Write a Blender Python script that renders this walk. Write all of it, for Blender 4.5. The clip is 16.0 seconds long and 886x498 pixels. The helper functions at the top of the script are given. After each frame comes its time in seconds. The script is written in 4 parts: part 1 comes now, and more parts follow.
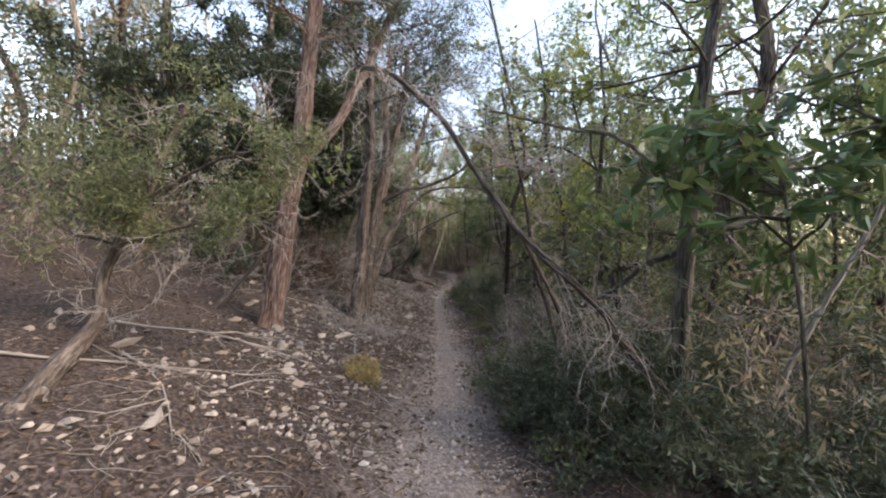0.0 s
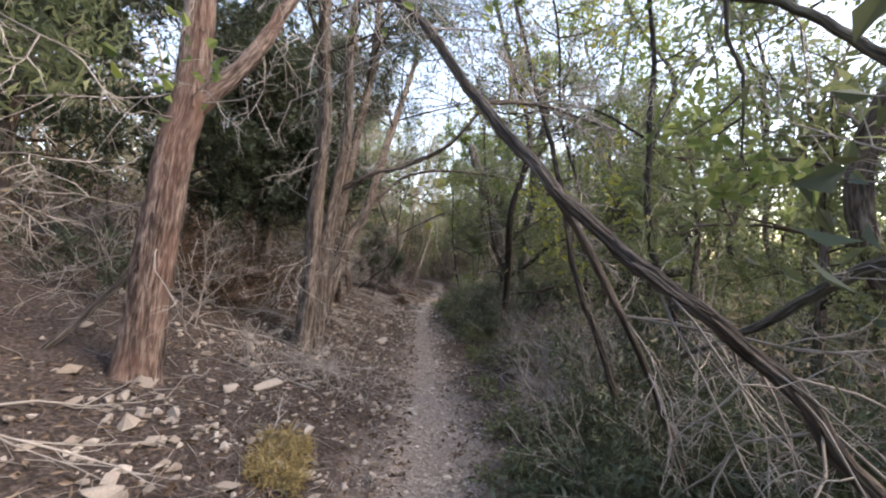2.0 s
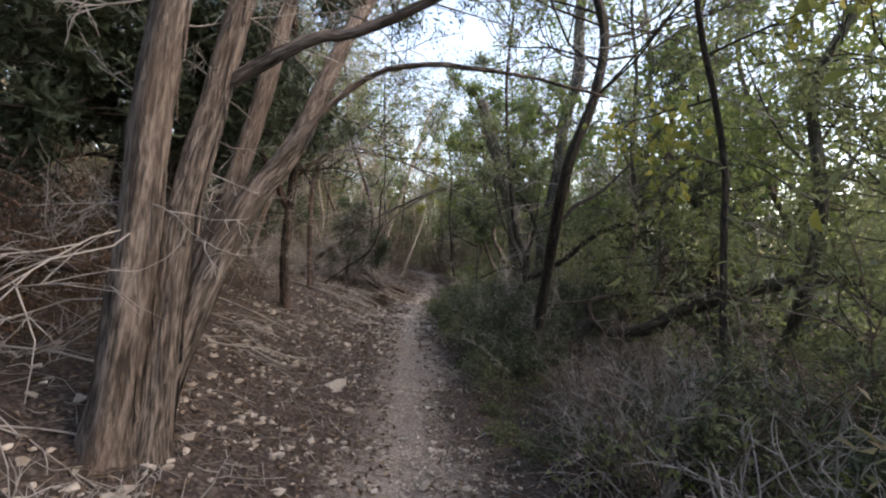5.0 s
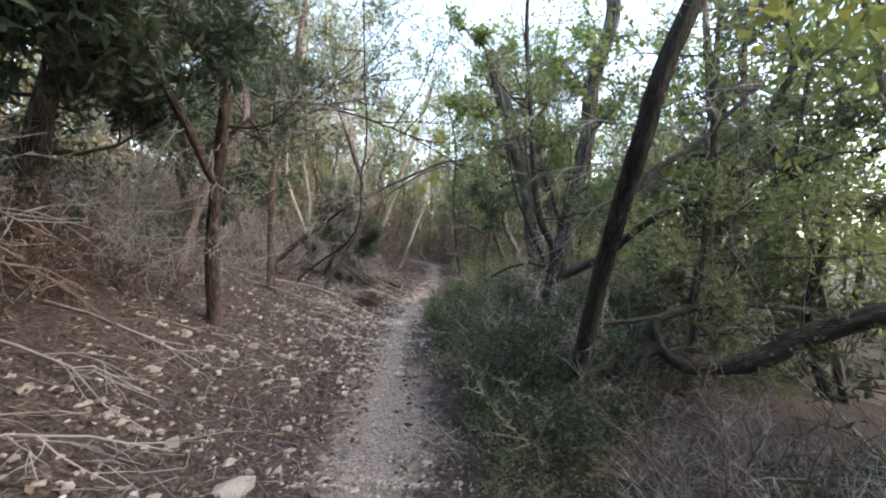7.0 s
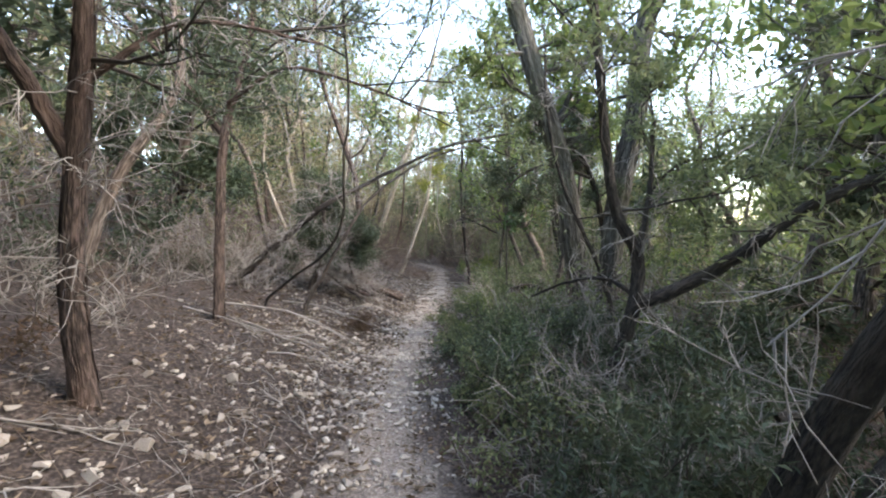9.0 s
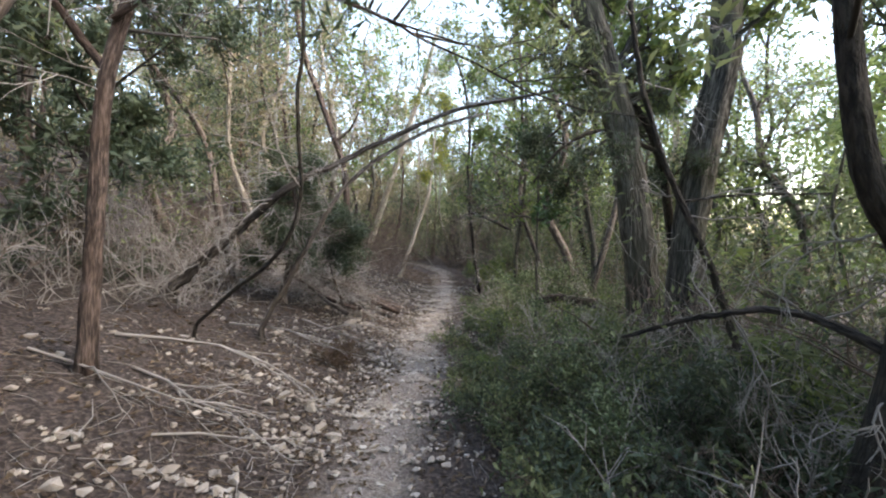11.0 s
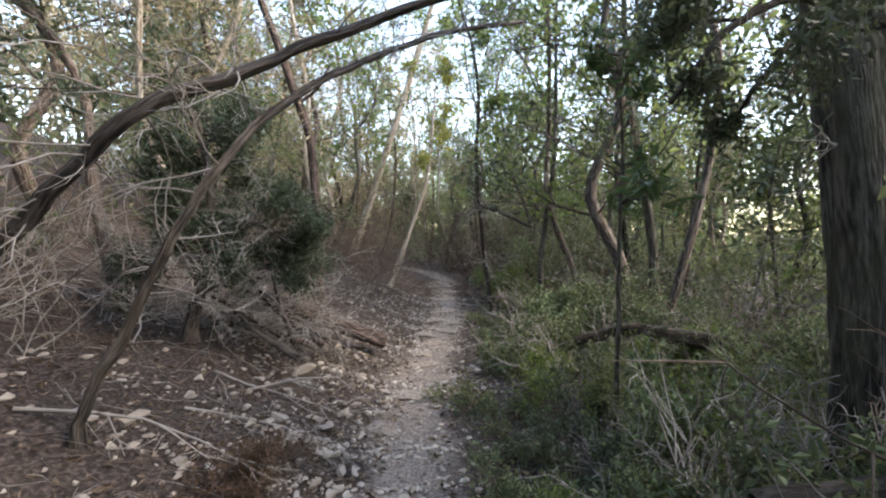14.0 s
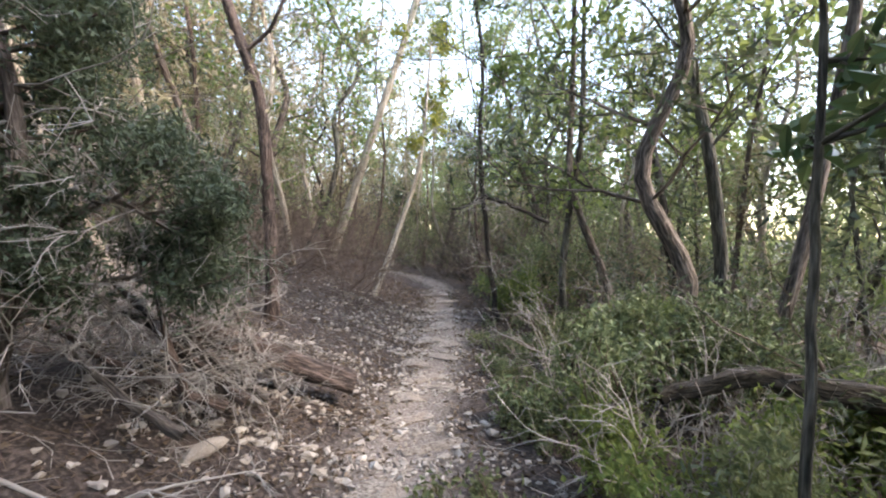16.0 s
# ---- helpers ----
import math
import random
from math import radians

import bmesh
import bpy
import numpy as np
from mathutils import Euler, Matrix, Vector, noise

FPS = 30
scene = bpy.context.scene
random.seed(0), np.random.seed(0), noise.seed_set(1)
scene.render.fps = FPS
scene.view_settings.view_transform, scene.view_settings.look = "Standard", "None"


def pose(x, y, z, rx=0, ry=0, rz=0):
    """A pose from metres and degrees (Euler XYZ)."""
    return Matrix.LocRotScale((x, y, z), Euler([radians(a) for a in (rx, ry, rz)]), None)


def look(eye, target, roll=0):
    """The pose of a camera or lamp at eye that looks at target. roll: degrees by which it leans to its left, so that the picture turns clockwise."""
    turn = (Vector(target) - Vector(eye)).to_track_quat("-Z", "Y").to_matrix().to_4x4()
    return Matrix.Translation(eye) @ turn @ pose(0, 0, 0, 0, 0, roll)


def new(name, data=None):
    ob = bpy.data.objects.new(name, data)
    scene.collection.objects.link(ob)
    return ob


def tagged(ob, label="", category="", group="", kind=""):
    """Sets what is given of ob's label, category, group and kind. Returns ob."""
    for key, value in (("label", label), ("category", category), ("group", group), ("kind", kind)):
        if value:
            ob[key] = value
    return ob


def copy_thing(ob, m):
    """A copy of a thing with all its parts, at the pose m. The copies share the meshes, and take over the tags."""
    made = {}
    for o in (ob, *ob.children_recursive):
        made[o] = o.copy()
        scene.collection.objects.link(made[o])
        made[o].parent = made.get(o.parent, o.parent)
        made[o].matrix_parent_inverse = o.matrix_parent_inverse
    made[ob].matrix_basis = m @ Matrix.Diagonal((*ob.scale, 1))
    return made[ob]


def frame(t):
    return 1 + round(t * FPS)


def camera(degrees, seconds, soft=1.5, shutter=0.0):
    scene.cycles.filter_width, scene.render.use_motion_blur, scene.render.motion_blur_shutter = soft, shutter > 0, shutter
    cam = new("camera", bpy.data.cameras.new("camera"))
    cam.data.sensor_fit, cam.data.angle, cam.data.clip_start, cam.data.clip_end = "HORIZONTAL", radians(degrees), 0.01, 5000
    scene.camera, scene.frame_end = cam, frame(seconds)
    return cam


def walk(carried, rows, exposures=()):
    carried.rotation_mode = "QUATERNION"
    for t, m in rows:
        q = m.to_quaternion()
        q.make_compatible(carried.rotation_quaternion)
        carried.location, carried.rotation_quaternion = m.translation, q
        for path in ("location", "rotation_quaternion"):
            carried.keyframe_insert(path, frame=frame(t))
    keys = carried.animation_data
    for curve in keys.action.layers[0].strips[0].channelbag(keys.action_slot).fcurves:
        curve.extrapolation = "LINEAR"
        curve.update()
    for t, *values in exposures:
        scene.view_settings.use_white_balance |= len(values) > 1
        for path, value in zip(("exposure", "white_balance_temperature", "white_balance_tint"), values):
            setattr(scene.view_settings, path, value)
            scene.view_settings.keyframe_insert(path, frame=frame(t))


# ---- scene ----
cam = camera(92.0, 16.0, 2.1)
EXPOSURE = 2.3
METRES, EYE, TILT, LEAN, TURN = 14.3, 1.5, 0.0, 0.0, 0.0
ROWS = [
    (0.0, 0.0, 0.0, 0.0, -0.0, 0.0, 0.0),
    (0.5, 0.0036, 0.0291, -0.0027, -0.01, 0.11, 0.14),
    (1.0, 0.0021, 0.0603, -0.0035, -0.74, 0.61, -0.04),
    (1.5, 0.0055, 0.0949, -0.0046, -1.0, 1.11, -0.19),
    (2.0, 0.004, 0.1339, -0.0038, -1.75, 1.08, 0.05),
    (2.5, 0.0032, 0.169, -0.0027, -2.04, 1.07, -0.15),
    (3.0, 0.0014, 0.2062, -0.003, -2.39, 1.27, -0.08),
    (3.5, -0.0051, 0.2375, 0.0003, -2.95, 1.16, -0.49),
    (4.0, -0.0026, 0.2703, -0.0026, -3.32, 0.95, -1.15),
    (4.5, 0.0002, 0.3059, -0.0025, -3.33, 0.3, -1.74),
    (5.0, 0.0021, 0.3403, -0.0052, -2.91, -0.38, -1.92),
    (7.5, 0.0186, 0.499, -0.0024, -1.61, -2.35, -1.36),
    (8.0, 0.0171, 0.531, -0.0049, -1.47, -2.26, -0.82),
    (8.5, 0.0123, 0.565, -0.003, -1.88, -2.35, -0.53),
    (9.0, 0.011, 0.5944, -0.0009, -1.78, -2.38, -0.28),
    (9.5, 0.0101, 0.628, -0.0022, -1.73, -2.51, -0.16),
    (12.0, 0.0069, 0.7761, -0.0056, -1.75, -2.54, -0.26),
    (12.5, 0.0074, 0.805, -0.007, -2.31, -2.93, -0.2),
    (13.0, 0.0104, 0.831, -0.0087, -2.36, -2.7, -0.23),
    (13.5, 0.01, 0.8574, -0.0095, -2.22, -2.58, -0.23),
    (14.0, 0.0048, 0.8815, -0.0106, -2.22, -2.28, -0.18),
    (14.5, 0.0056, 0.9083, -0.0146, -1.73, -1.82, -0.09),
    (15.0, 0.0034, 0.9382, -0.0156, -2.21, -1.74, -0.04),
    (15.5, 0.0031, 0.9656, -0.0169, -2.81, -1.78, -0.31),
    (16.0, 0.0074, 0.994, -0.0183, -3.02, -1.78, -0.31),
]
walk(cam, [(t, pose(0, 0, EYE, TILT, LEAN, TURN) @ pose(METRES * x, METRES * y, METRES * z, 90 + pitch, roll, yaw)) for t, x, y, z, yaw, pitch, roll in ROWS],
     [(0.0, EXPOSURE - 0.05, 8300, 19), (2.0, EXPOSURE + 0.25, 8300, 19), (3.0, EXPOSURE - 0.05, 8300, 20), (4.0, EXPOSURE + 0.45, 8300, 18), (5.0, EXPOSURE - 0.05, 8300, 18), (7.5, EXPOSURE + 0.8, 7600, 13), (9.0, EXPOSURE + 0.9, 7600, 12), (12.5, EXPOSURE + 0.5, 7900, 12), (14.5, EXPOSURE + 0.65, 7800, 14), (16.0, EXPOSURE + 1.0, 7800, 15)])

# ---- light: bright hazy sky, low soft sun behind the trees ----
world = bpy.data.worlds.new("sky")
scene.world = world
world.use_nodes = True
nt = world.node_tree
sky = nt.nodes.new("ShaderNodeTexSky")
sky.sky_type, sky.sun_disc = "NISHITA", False
sky.sun_elevation, sky.sun_rotation = radians(40), radians(108)
sky.air_density, sky.dust_density = 1.0, 0.8
nt.nodes["Background"].inputs["Strength"].default_value = 0.15
nt.links.new(sky.outputs["Color"], nt.nodes["Background"].inputs["Color"])
sun = new("sun", bpy.data.lights.new("sun", "SUN"))
sun.data.energy, sun.data.angle, sun.data.color = 1.0, radians(30), (1.0, 0.94, 0.86)
sun.matrix_world = look((14.6, -4.73, 12.9), (0, 0, 0))


# ---- materials ----
def material(name, build):
    m = bpy.data.materials.new(name)
    m.use_nodes = True
    t = m.node_tree
    b = t.nodes["Principled BSDF"]
    build(t, b, lambda kind: t.nodes.new(kind), t.links.new)
    return m


def ramp(nd, stops):
    r = nd("ShaderNodeValToRGB")
    e = r.color_ramp.elements
    while len(e) < len(stops):
        e.new(0.5)
    for k, (p, c) in enumerate(stops):
        e[k].position, e[k].color = p, (*c, 1)
    return r


def noise_at(nd, ln, scale, stretch=(1, 1, 1), detail=5, grain=False):
    tc, mp, n = nd("ShaderNodeAttribute" if grain else "ShaderNodeTexCoord"), nd("ShaderNodeMapping"), nd("ShaderNodeTexNoise")
    if grain:
        tc.attribute_name = "grain"
    mp.inputs["Scale"].default_value = stretch
    n.inputs["Scale"].default_value, n.inputs["Detail"].default_value = scale, detail
    ln(tc.outputs["Vector" if grain else "Object"], mp.inputs["Vector"])
    ln(mp.outputs["Vector"], n.inputs["Vector"])
    return n.outputs["Fac"]


def mixed(nd, ln, fac, a, b, kind="MIX"):
    m = nd("ShaderNodeMix")
    m.data_type, m.blend_type = "RGBA", kind
    for v, s in ((fac, m.inputs[0]), (a, m.inputs[6]), (b, m.inputs[7])):
        if isinstance(v, (int, float)):
            s.default_value = v
        elif isinstance(v, tuple):
            s.default_value = (*v, 1)
        else:
            ln(v, s)
    return m.outputs[2]


def bump(nd, ln, b, height, strength, distance=0.02):
    n = nd("ShaderNodeBump")
    n.inputs["Strength"].default_value, n.inputs["Distance"].default_value = strength, distance
    ln(height, n.inputs["Height"])
    ln(n.outputs["Normal"], b.inputs["Normal"])


def bark(name, dark, mid, light, patch, stretch=(14, 14, 1.2), rough=0.9, grain=True):
    """Fibrous or furrowed bark: long strips up the trunk, and larger patches of a second colour."""
    def build(t, b, nd, ln):
        fibre = noise_at(nd, ln, 2.6, stretch, 7, grain)
        plates = noise_at(nd, ln, 1.1, tuple(k * 0.7 for k in stretch), 5, grain)
        strips = mixed(nd, ln, 0.45, fibre, plates)
        blotch = noise_at(nd, ln, 1.7, (1.5, 1.5, 0.8), 4)
        r = ramp(nd, [(0.4, dark), (0.49, mid), (0.6, light)])
        ln(strips, r.inputs[0])
        f = ramp(nd, [(0.45, (0, 0, 0)), (0.65, (1, 1, 1))])
        ln(blotch, f.inputs[0])
        ln(mixed(nd, ln, f.outputs[0], r.outputs[0], mixed(nd, ln, 0.6, r.outputs[0], patch)), b.inputs["Base Color"])
        b.inputs["Roughness"].default_value = rough
        bump(nd, ln, b, strips, 1.0, 0.05)
    return material(name, build)


def twig_mat(name, a, c):
    def build(t, b, nd, ln):
        g = nd("ShaderNodeNewGeometry")
        n = noise_at(nd, ln, 9, (1, 1, 1), 3)
        col = mixed(nd, ln, g.outputs["Random Per Island"], a, c)
        ln(mixed(nd, ln, n, col, tuple(v * 0.6 for v in a)), b.inputs["Base Color"])
        b.inputs["Roughness"].default_value = 0.85
    return material(name, build)


def leaf_mat(name, stops, through_light=0.45, rough=0.55):
    """Leaves differ one from the next; light comes through them."""
    def build(t, b, nd, ln):
        g = nd("ShaderNodeNewGeometry")
        r = ramp(nd, stops)
        ln(g.outputs["Random Per Island"], r.inputs[0])
        ln(r.outputs[0], b.inputs["Base Color"])
        b.inputs["Roughness"].default_value = rough
        b.inputs["Specular IOR Level"].default_value = 0.3
        tr, mx = nd("ShaderNodeBsdfTranslucent"), nd("ShaderNodeMixShader")
        ln(mixed(nd, ln, 0.6, r.outputs[0], (0.24, 0.28, 0.13)), tr.inputs["Color"])
        mx.inputs[0].default_value = through_light
        ln(b.outputs[0], mx.inputs[1])
        ln(tr.outputs[0], mx.inputs[2])
        ln(mx.outputs[0], t.nodes["Material Output"].inputs["Surface"])
    return material(name, build)


def stone_build(t, b, nd, ln):
    o = nd("ShaderNodeObjectInfo")
    g = nd("ShaderNodeNewGeometry")
    a = noise_at(nd, ln, 14, detail=6)
    r = ramp(nd, [(0.3, (0.34, 0.305, 0.27)), (0.55, (0.5, 0.46, 0.415)), (0.75, (0.62, 0.59, 0.54))])
    ln(a, r.inputs[0])
    c = mixed(nd, ln, o.outputs["Random"], r.outputs[0], mixed(nd, ln, 0.35, r.outputs[0], (0.3, 0.23, 0.17)))
    c = mixed(nd, ln, g.outputs["Random Per Island"], c, mixed(nd, ln, 0.7, c, (0.2, 0.16, 0.13)))
    ln(c, b.inputs["Base Color"])
    b.inputs["Roughness"].default_value = 0.92
    bump(nd, ln, b, noise_at(nd, ln, 55, detail=6), 0.5, 0.01)


def soil_build(t, b, nd, ln):
    at = nd("ShaderNodeAttribute")
    at.attribute_name = "trodden"
    big = noise_at(nd, ln, 2.2, detail=7)
    fine = noise_at(nd, ln, 38, detail=8)
    flecks = noise_at(nd, ln, 120, detail=3)
    r = ramp(nd, [(0.38, (0.012, 0.009, 0.008)), (0.5, (0.045, 0.034, 0.031)), (0.68, (0.15, 0.118, 0.105))])
    ln(fine, r.inputs[0])
    litter = mixed(nd, ln, big, r.outputs[0], mixed(nd, ln, 0.5, r.outputs[0], (0.06, 0.042, 0.034)))
    p = ramp(nd, [(0.34, (0.075, 0.058, 0.05)), (0.5, (0.22, 0.185, 0.163)), (0.66, (0.4, 0.355, 0.32))])
    ln(mixed(nd, ln, 0.5, fine, flecks), p.inputs[0])
    edge = nd("ShaderNodeMath")
    edge.operation = "MULTIPLY_ADD"
    ln(mixed(nd, ln, 0.5, big, noise_at(nd, ln, 5, detail=6)), edge.inputs[0])
    edge.inputs[1].default_value = 0.95
    lane = nd("ShaderNodeMath")
    lane.operation = "MULTIPLY"
    lane.inputs[1].default_value = 0.55
    ln(at.outputs["Fac"], lane.inputs[0])
    ln(lane.outputs[0], edge.inputs[2])
    m = ramp(nd, [(0.6, (0, 0, 0)), (0.98, (1, 1, 1))])
    ln(edge.outputs[0], m.inputs[0])
    ln(mixed(nd, ln, m.outputs[0], litter, p.outputs[0]), b.inputs["Base Color"])
    b.inputs["Roughness"].default_value = 0.95
    bump(nd, ln, b, fine, 0.8, 0.03)


SOIL = material("woodland_soil", soil_build)
STONE = material("limestone", stone_build)
SOILSTONE = bark("earth_stained_ledge_stone", (0.16, 0.13, 0.11), (0.31, 0.27, 0.235), (0.42, 0.37, 0.33), (0.25, 0.2, 0.165), (5, 5, 5), grain=False)
CEDAR = bark("shaggy_cedar_bark", (0.028, 0.018, 0.015), (0.125, 0.088, 0.075), (0.31, 0.24, 0.21), (0.23, 0.13, 0.1), (26, 26, 4))
GREYCEDAR = bark("grey_cedar_bark", (0.024, 0.018, 0.016), (0.1, 0.082, 0.07), (0.26, 0.215, 0.19), (0.13, 0.095, 0.078), (26, 26, 4))
DARKBARK = bark("dark_bark", (0.01, 0.0085, 0.0075), (0.032, 0.027, 0.023), (0.085, 0.07, 0.06), (0.045, 0.04, 0.03), (30, 30, 7))
REDBARK = bark("red_brown_bark", (0.018, 0.012, 0.01), (0.055, 0.039, 0.033), (0.16, 0.117, 0.1), (0.095, 0.058, 0.044), (28, 28, 5))
FURROWED = bark("furrowed_grey_bark", (0.018, 0.016, 0.014), (0.072, 0.066, 0.056), (0.2, 0.185, 0.16), (0.1, 0.1, 0.07), (30, 30, 3.5))
PALEBARK = bark("pale_bark", (0.16, 0.13, 0.1), (0.32, 0.28, 0.23), (0.5, 0.46, 0.4), (0.25, 0.2, 0.15), (34, 34, 3))
DEADWOOD = bark("weathered_dead_wood", (0.02, 0.017, 0.015), (0.075, 0.063, 0.056), (0.21, 0.18, 0.16), (0.085, 0.066, 0.054), (36, 36, 3))
TWIG_GREY = twig_mat("bleached_twigs", (0.46, 0.43, 0.4), (0.17, 0.148, 0.13))
TWIG_BROWN = twig_mat("brown_twigs", (0.2, 0.15, 0.12), (0.1, 0.075, 0.06))
TWIG_DARK = twig_mat("dark_twigs", (0.07, 0.058, 0.048), (0.035, 0.03, 0.025))
JUNIPER = leaf_mat("juniper_needles", [(0.0, (0.018, 0.03, 0.022)), (0.5, (0.042, 0.066, 0.044)), (1.0, (0.11, 0.145, 0.095))], 0.2)
UNDERGROWTH = leaf_mat("shaded_shrub_leaves", [(0.0, (0.035, 0.055, 0.032)), (0.45, (0.105, 0.145, 0.08)), (0.8, (0.22, 0.29, 0.15)), (1.0, (0.36, 0.41, 0.25))], 0.35, 0.45)
OLIVE = leaf_mat("olive_foliage", [(0.0, (0.07, 0.092, 0.05)), (0.5, (0.16, 0.195, 0.1)), (1.0, (0.32, 0.36, 0.2))], 0.5)
BROAD = leaf_mat("green_leaves", [(0.0, (0.07, 0.13, 0.04)), (0.6, (0.15, 0.23, 0.06)), (1.0, (0.29, 0.36, 0.1))], 0.58)
YELLOW = leaf_mat("yellowing_leaves", [(0.0, (0.17, 0.21, 0.04)), (0.6, (0.33, 0.34, 0.06)), (1.0, (0.5, 0.42, 0.08))], 0.55)
# gold of dry grass with the warmth of a sunlit patch put into the colour
SUNLIT_STRAW = leaf_mat("sunlit_straw_grass", [(0.0, (0.24, 0.17, 0.08)), (0.6, (0.4, 0.3, 0.14)), (1.0, (0.5, 0.42, 0.22))], 0.3, 0.8)
GLOSSY = leaf_mat("dark_glossy_leaves", [(0.0, (0.025, 0.07, 0.025)), (0.6, (0.045, 0.11, 0.04)), (1.0, (0.08, 0.16, 0.06))], 0.25, 0.3)
DRYLEAF = leaf_mat("dry_brown_leaves", [(0.0, (0.05, 0.032, 0.022)), (0.55, (0.12, 0.083, 0.062)), (1.0, (0.28, 0.22, 0.17))], 0.1, 0.8)
RUSSET = leaf_mat("rust_brown_needles", [(0.0, (0.045, 0.024, 0.017)), (0.6, (0.09, 0.05, 0.036)), (1.0, (0.17, 0.105, 0.075))], 0.2, 0.8)
TAN = leaf_mat("tan_brush_foliage", [(0.0, (0.2, 0.145, 0.1)), (0.6, (0.38, 0.3, 0.21)), (1.0, (0.5, 0.44, 0.31))], 0.45, 0.8)

# ---- mesh building ----
rs = np.random.RandomState(7)


def unit(v):
    return v / np.maximum(np.linalg.norm(v, axis=-1, keepdims=True), 1e-9)


def mesh_from(name, verts, polys, *rest):
    """polys: list of arrays (n, k) of vertex indices. rest: the grain's run along a trunk where there is one, the material, whether it is smooth."""
    grain, rest = (rest[0], rest[1:]) if isinstance(rest[0], np.ndarray) else (None, rest)
    mat, smooth = rest[0], rest[1] if len(rest) > 1 else True
    me = bpy.data.meshes.new(name)
    verts = np.asarray(verts, float)
    me.vertices.add(len(verts))
    me.vertices.foreach_set("co", verts.ravel())
    loops = np.concatenate([p.ravel() for p in polys]).astype(np.int32)
    totals = np.concatenate([np.full(len(p), p.shape[1]) for p in polys])
    me.loops.add(len(loops))
    me.loops.foreach_set("vertex_index", loops)
    me.polygons.add(len(totals))
    me.polygons.foreach_set("loop_start", (np.cumsum(totals) - totals).astype(np.int32))
    me.update(calc_edges=True)
    me.polygons.foreach_set("use_smooth", np.full(len(totals), smooth))
    me.materials.append(mat)
    if grain is not None:
        me.attributes.new("grain", "FLOAT_VECTOR", "POINT").data.foreach_set("vector", grain.ravel())
    return me


def part(name, me, parent=None, label=""):
    ob = new(name, me)
    ob.parent = parent
    return tagged(ob, label)


def thing(name, base, label, category, group="", kind=""):
    ob = new(name)
    ob.location = base
    ob.empty_display_size = 0.2
    return tagged(ob, label, category, group, kind)


def smooth_line(points, n):
    """A rounded line through a few points, n steps."""
    p = np.asarray(points, float)
    k = len(p)
    if k == 2:
        return p[0] + (p[1] - p[0]) * np.linspace(0, 1, n)[:, None]
    s = np.linspace(0, k - 1, n)
    i = np.clip(s.astype(int), 0, k - 2)
    f = (s - i)[:, None]
    q = np.vstack([2 * p[0] - p[1], p, 2 * p[-1] - p[-2]])
    a, b, c, d = q[i], q[i + 1], q[i + 2], q[i + 3]
    return 0.5 * (2 * b + (c - a) * f + (2 * a - 5 * b + 4 * c - d) * f ** 2 + (3 * b - a - 3 * c + d) * f ** 3)


def tubes(lines, sides=4, ridge=0.0):
    """Round limbs from (points, radii); ridge makes a furrowed, fibrous outline. Returns verts, polys."""
    vs, qs, ts, cs, base = [], [], [], [], 0
    ang = np.arange(sides) * 2 * np.pi / sides
    for pts, rad in lines:
        pts, rad = np.asarray(pts, float), np.asarray(rad, float)
        n = len(pts)
        d = unit(np.gradient(pts, axis=0))
        ref = np.array([1.0, 0, 0]) if abs(d[0, 0]) < 0.8 else np.array([0, 1.0, 0])
        u = unit(ref - d * (d @ ref)[:, None])
        w = np.cross(d, u)
        r = np.repeat(rad[:, None], sides, 1)
        if ridge:
            strip = rs.normal(0, ridge, sides)[None] + rs.normal(0, ridge * 0.45, (n, sides))
            for k in range(1, n):
                strip[k] = strip[k] * 0.6 + strip[k - 1] * 0.4
            r = r * (1 + np.clip(strip, -0.4, 0.45))
        ring = pts[:, None] + r[..., None] * (np.cos(ang)[None, :, None] * u[:, None] + np.sin(ang)[None, :, None] * w[:, None])
        vs.append(ring.reshape(-1, 3))
        run = np.concatenate([[0], np.cumsum(np.linalg.norm(np.diff(pts, axis=0), axis=1))]) + rs.uniform(0, 20)
        cs.append(np.stack([np.cos(ang)[None] * rad[:, None], np.sin(ang)[None] * rad[:, None], np.repeat(run[:, None], sides, 1)], -1).reshape(-1, 3))
        cs.append(np.array([[0, 0, run[-1]]]))
        k = np.arange(n - 1)[:, None] * sides + base
        j = np.arange(sides)[None]
        a, b = k + j, k + (j + 1) % sides
        qs.append(np.stack([a, b, b + sides, a + sides], -1).reshape(-1, 4))
        vs.append(pts[-1:] + d[-1:] * rad[-1])
        e = base + (n - 1) * sides
        if sides > 3:
            ts.append(np.stack([e + j[0], e + (j[0] + 1) % sides, np.full(sides, base + n * sides)], -1))
        base += n * sides + 1
    return np.concatenate(vs), [np.concatenate(qs)] + ([np.concatenate(ts)] if ts else []), np.concatenate(cs)


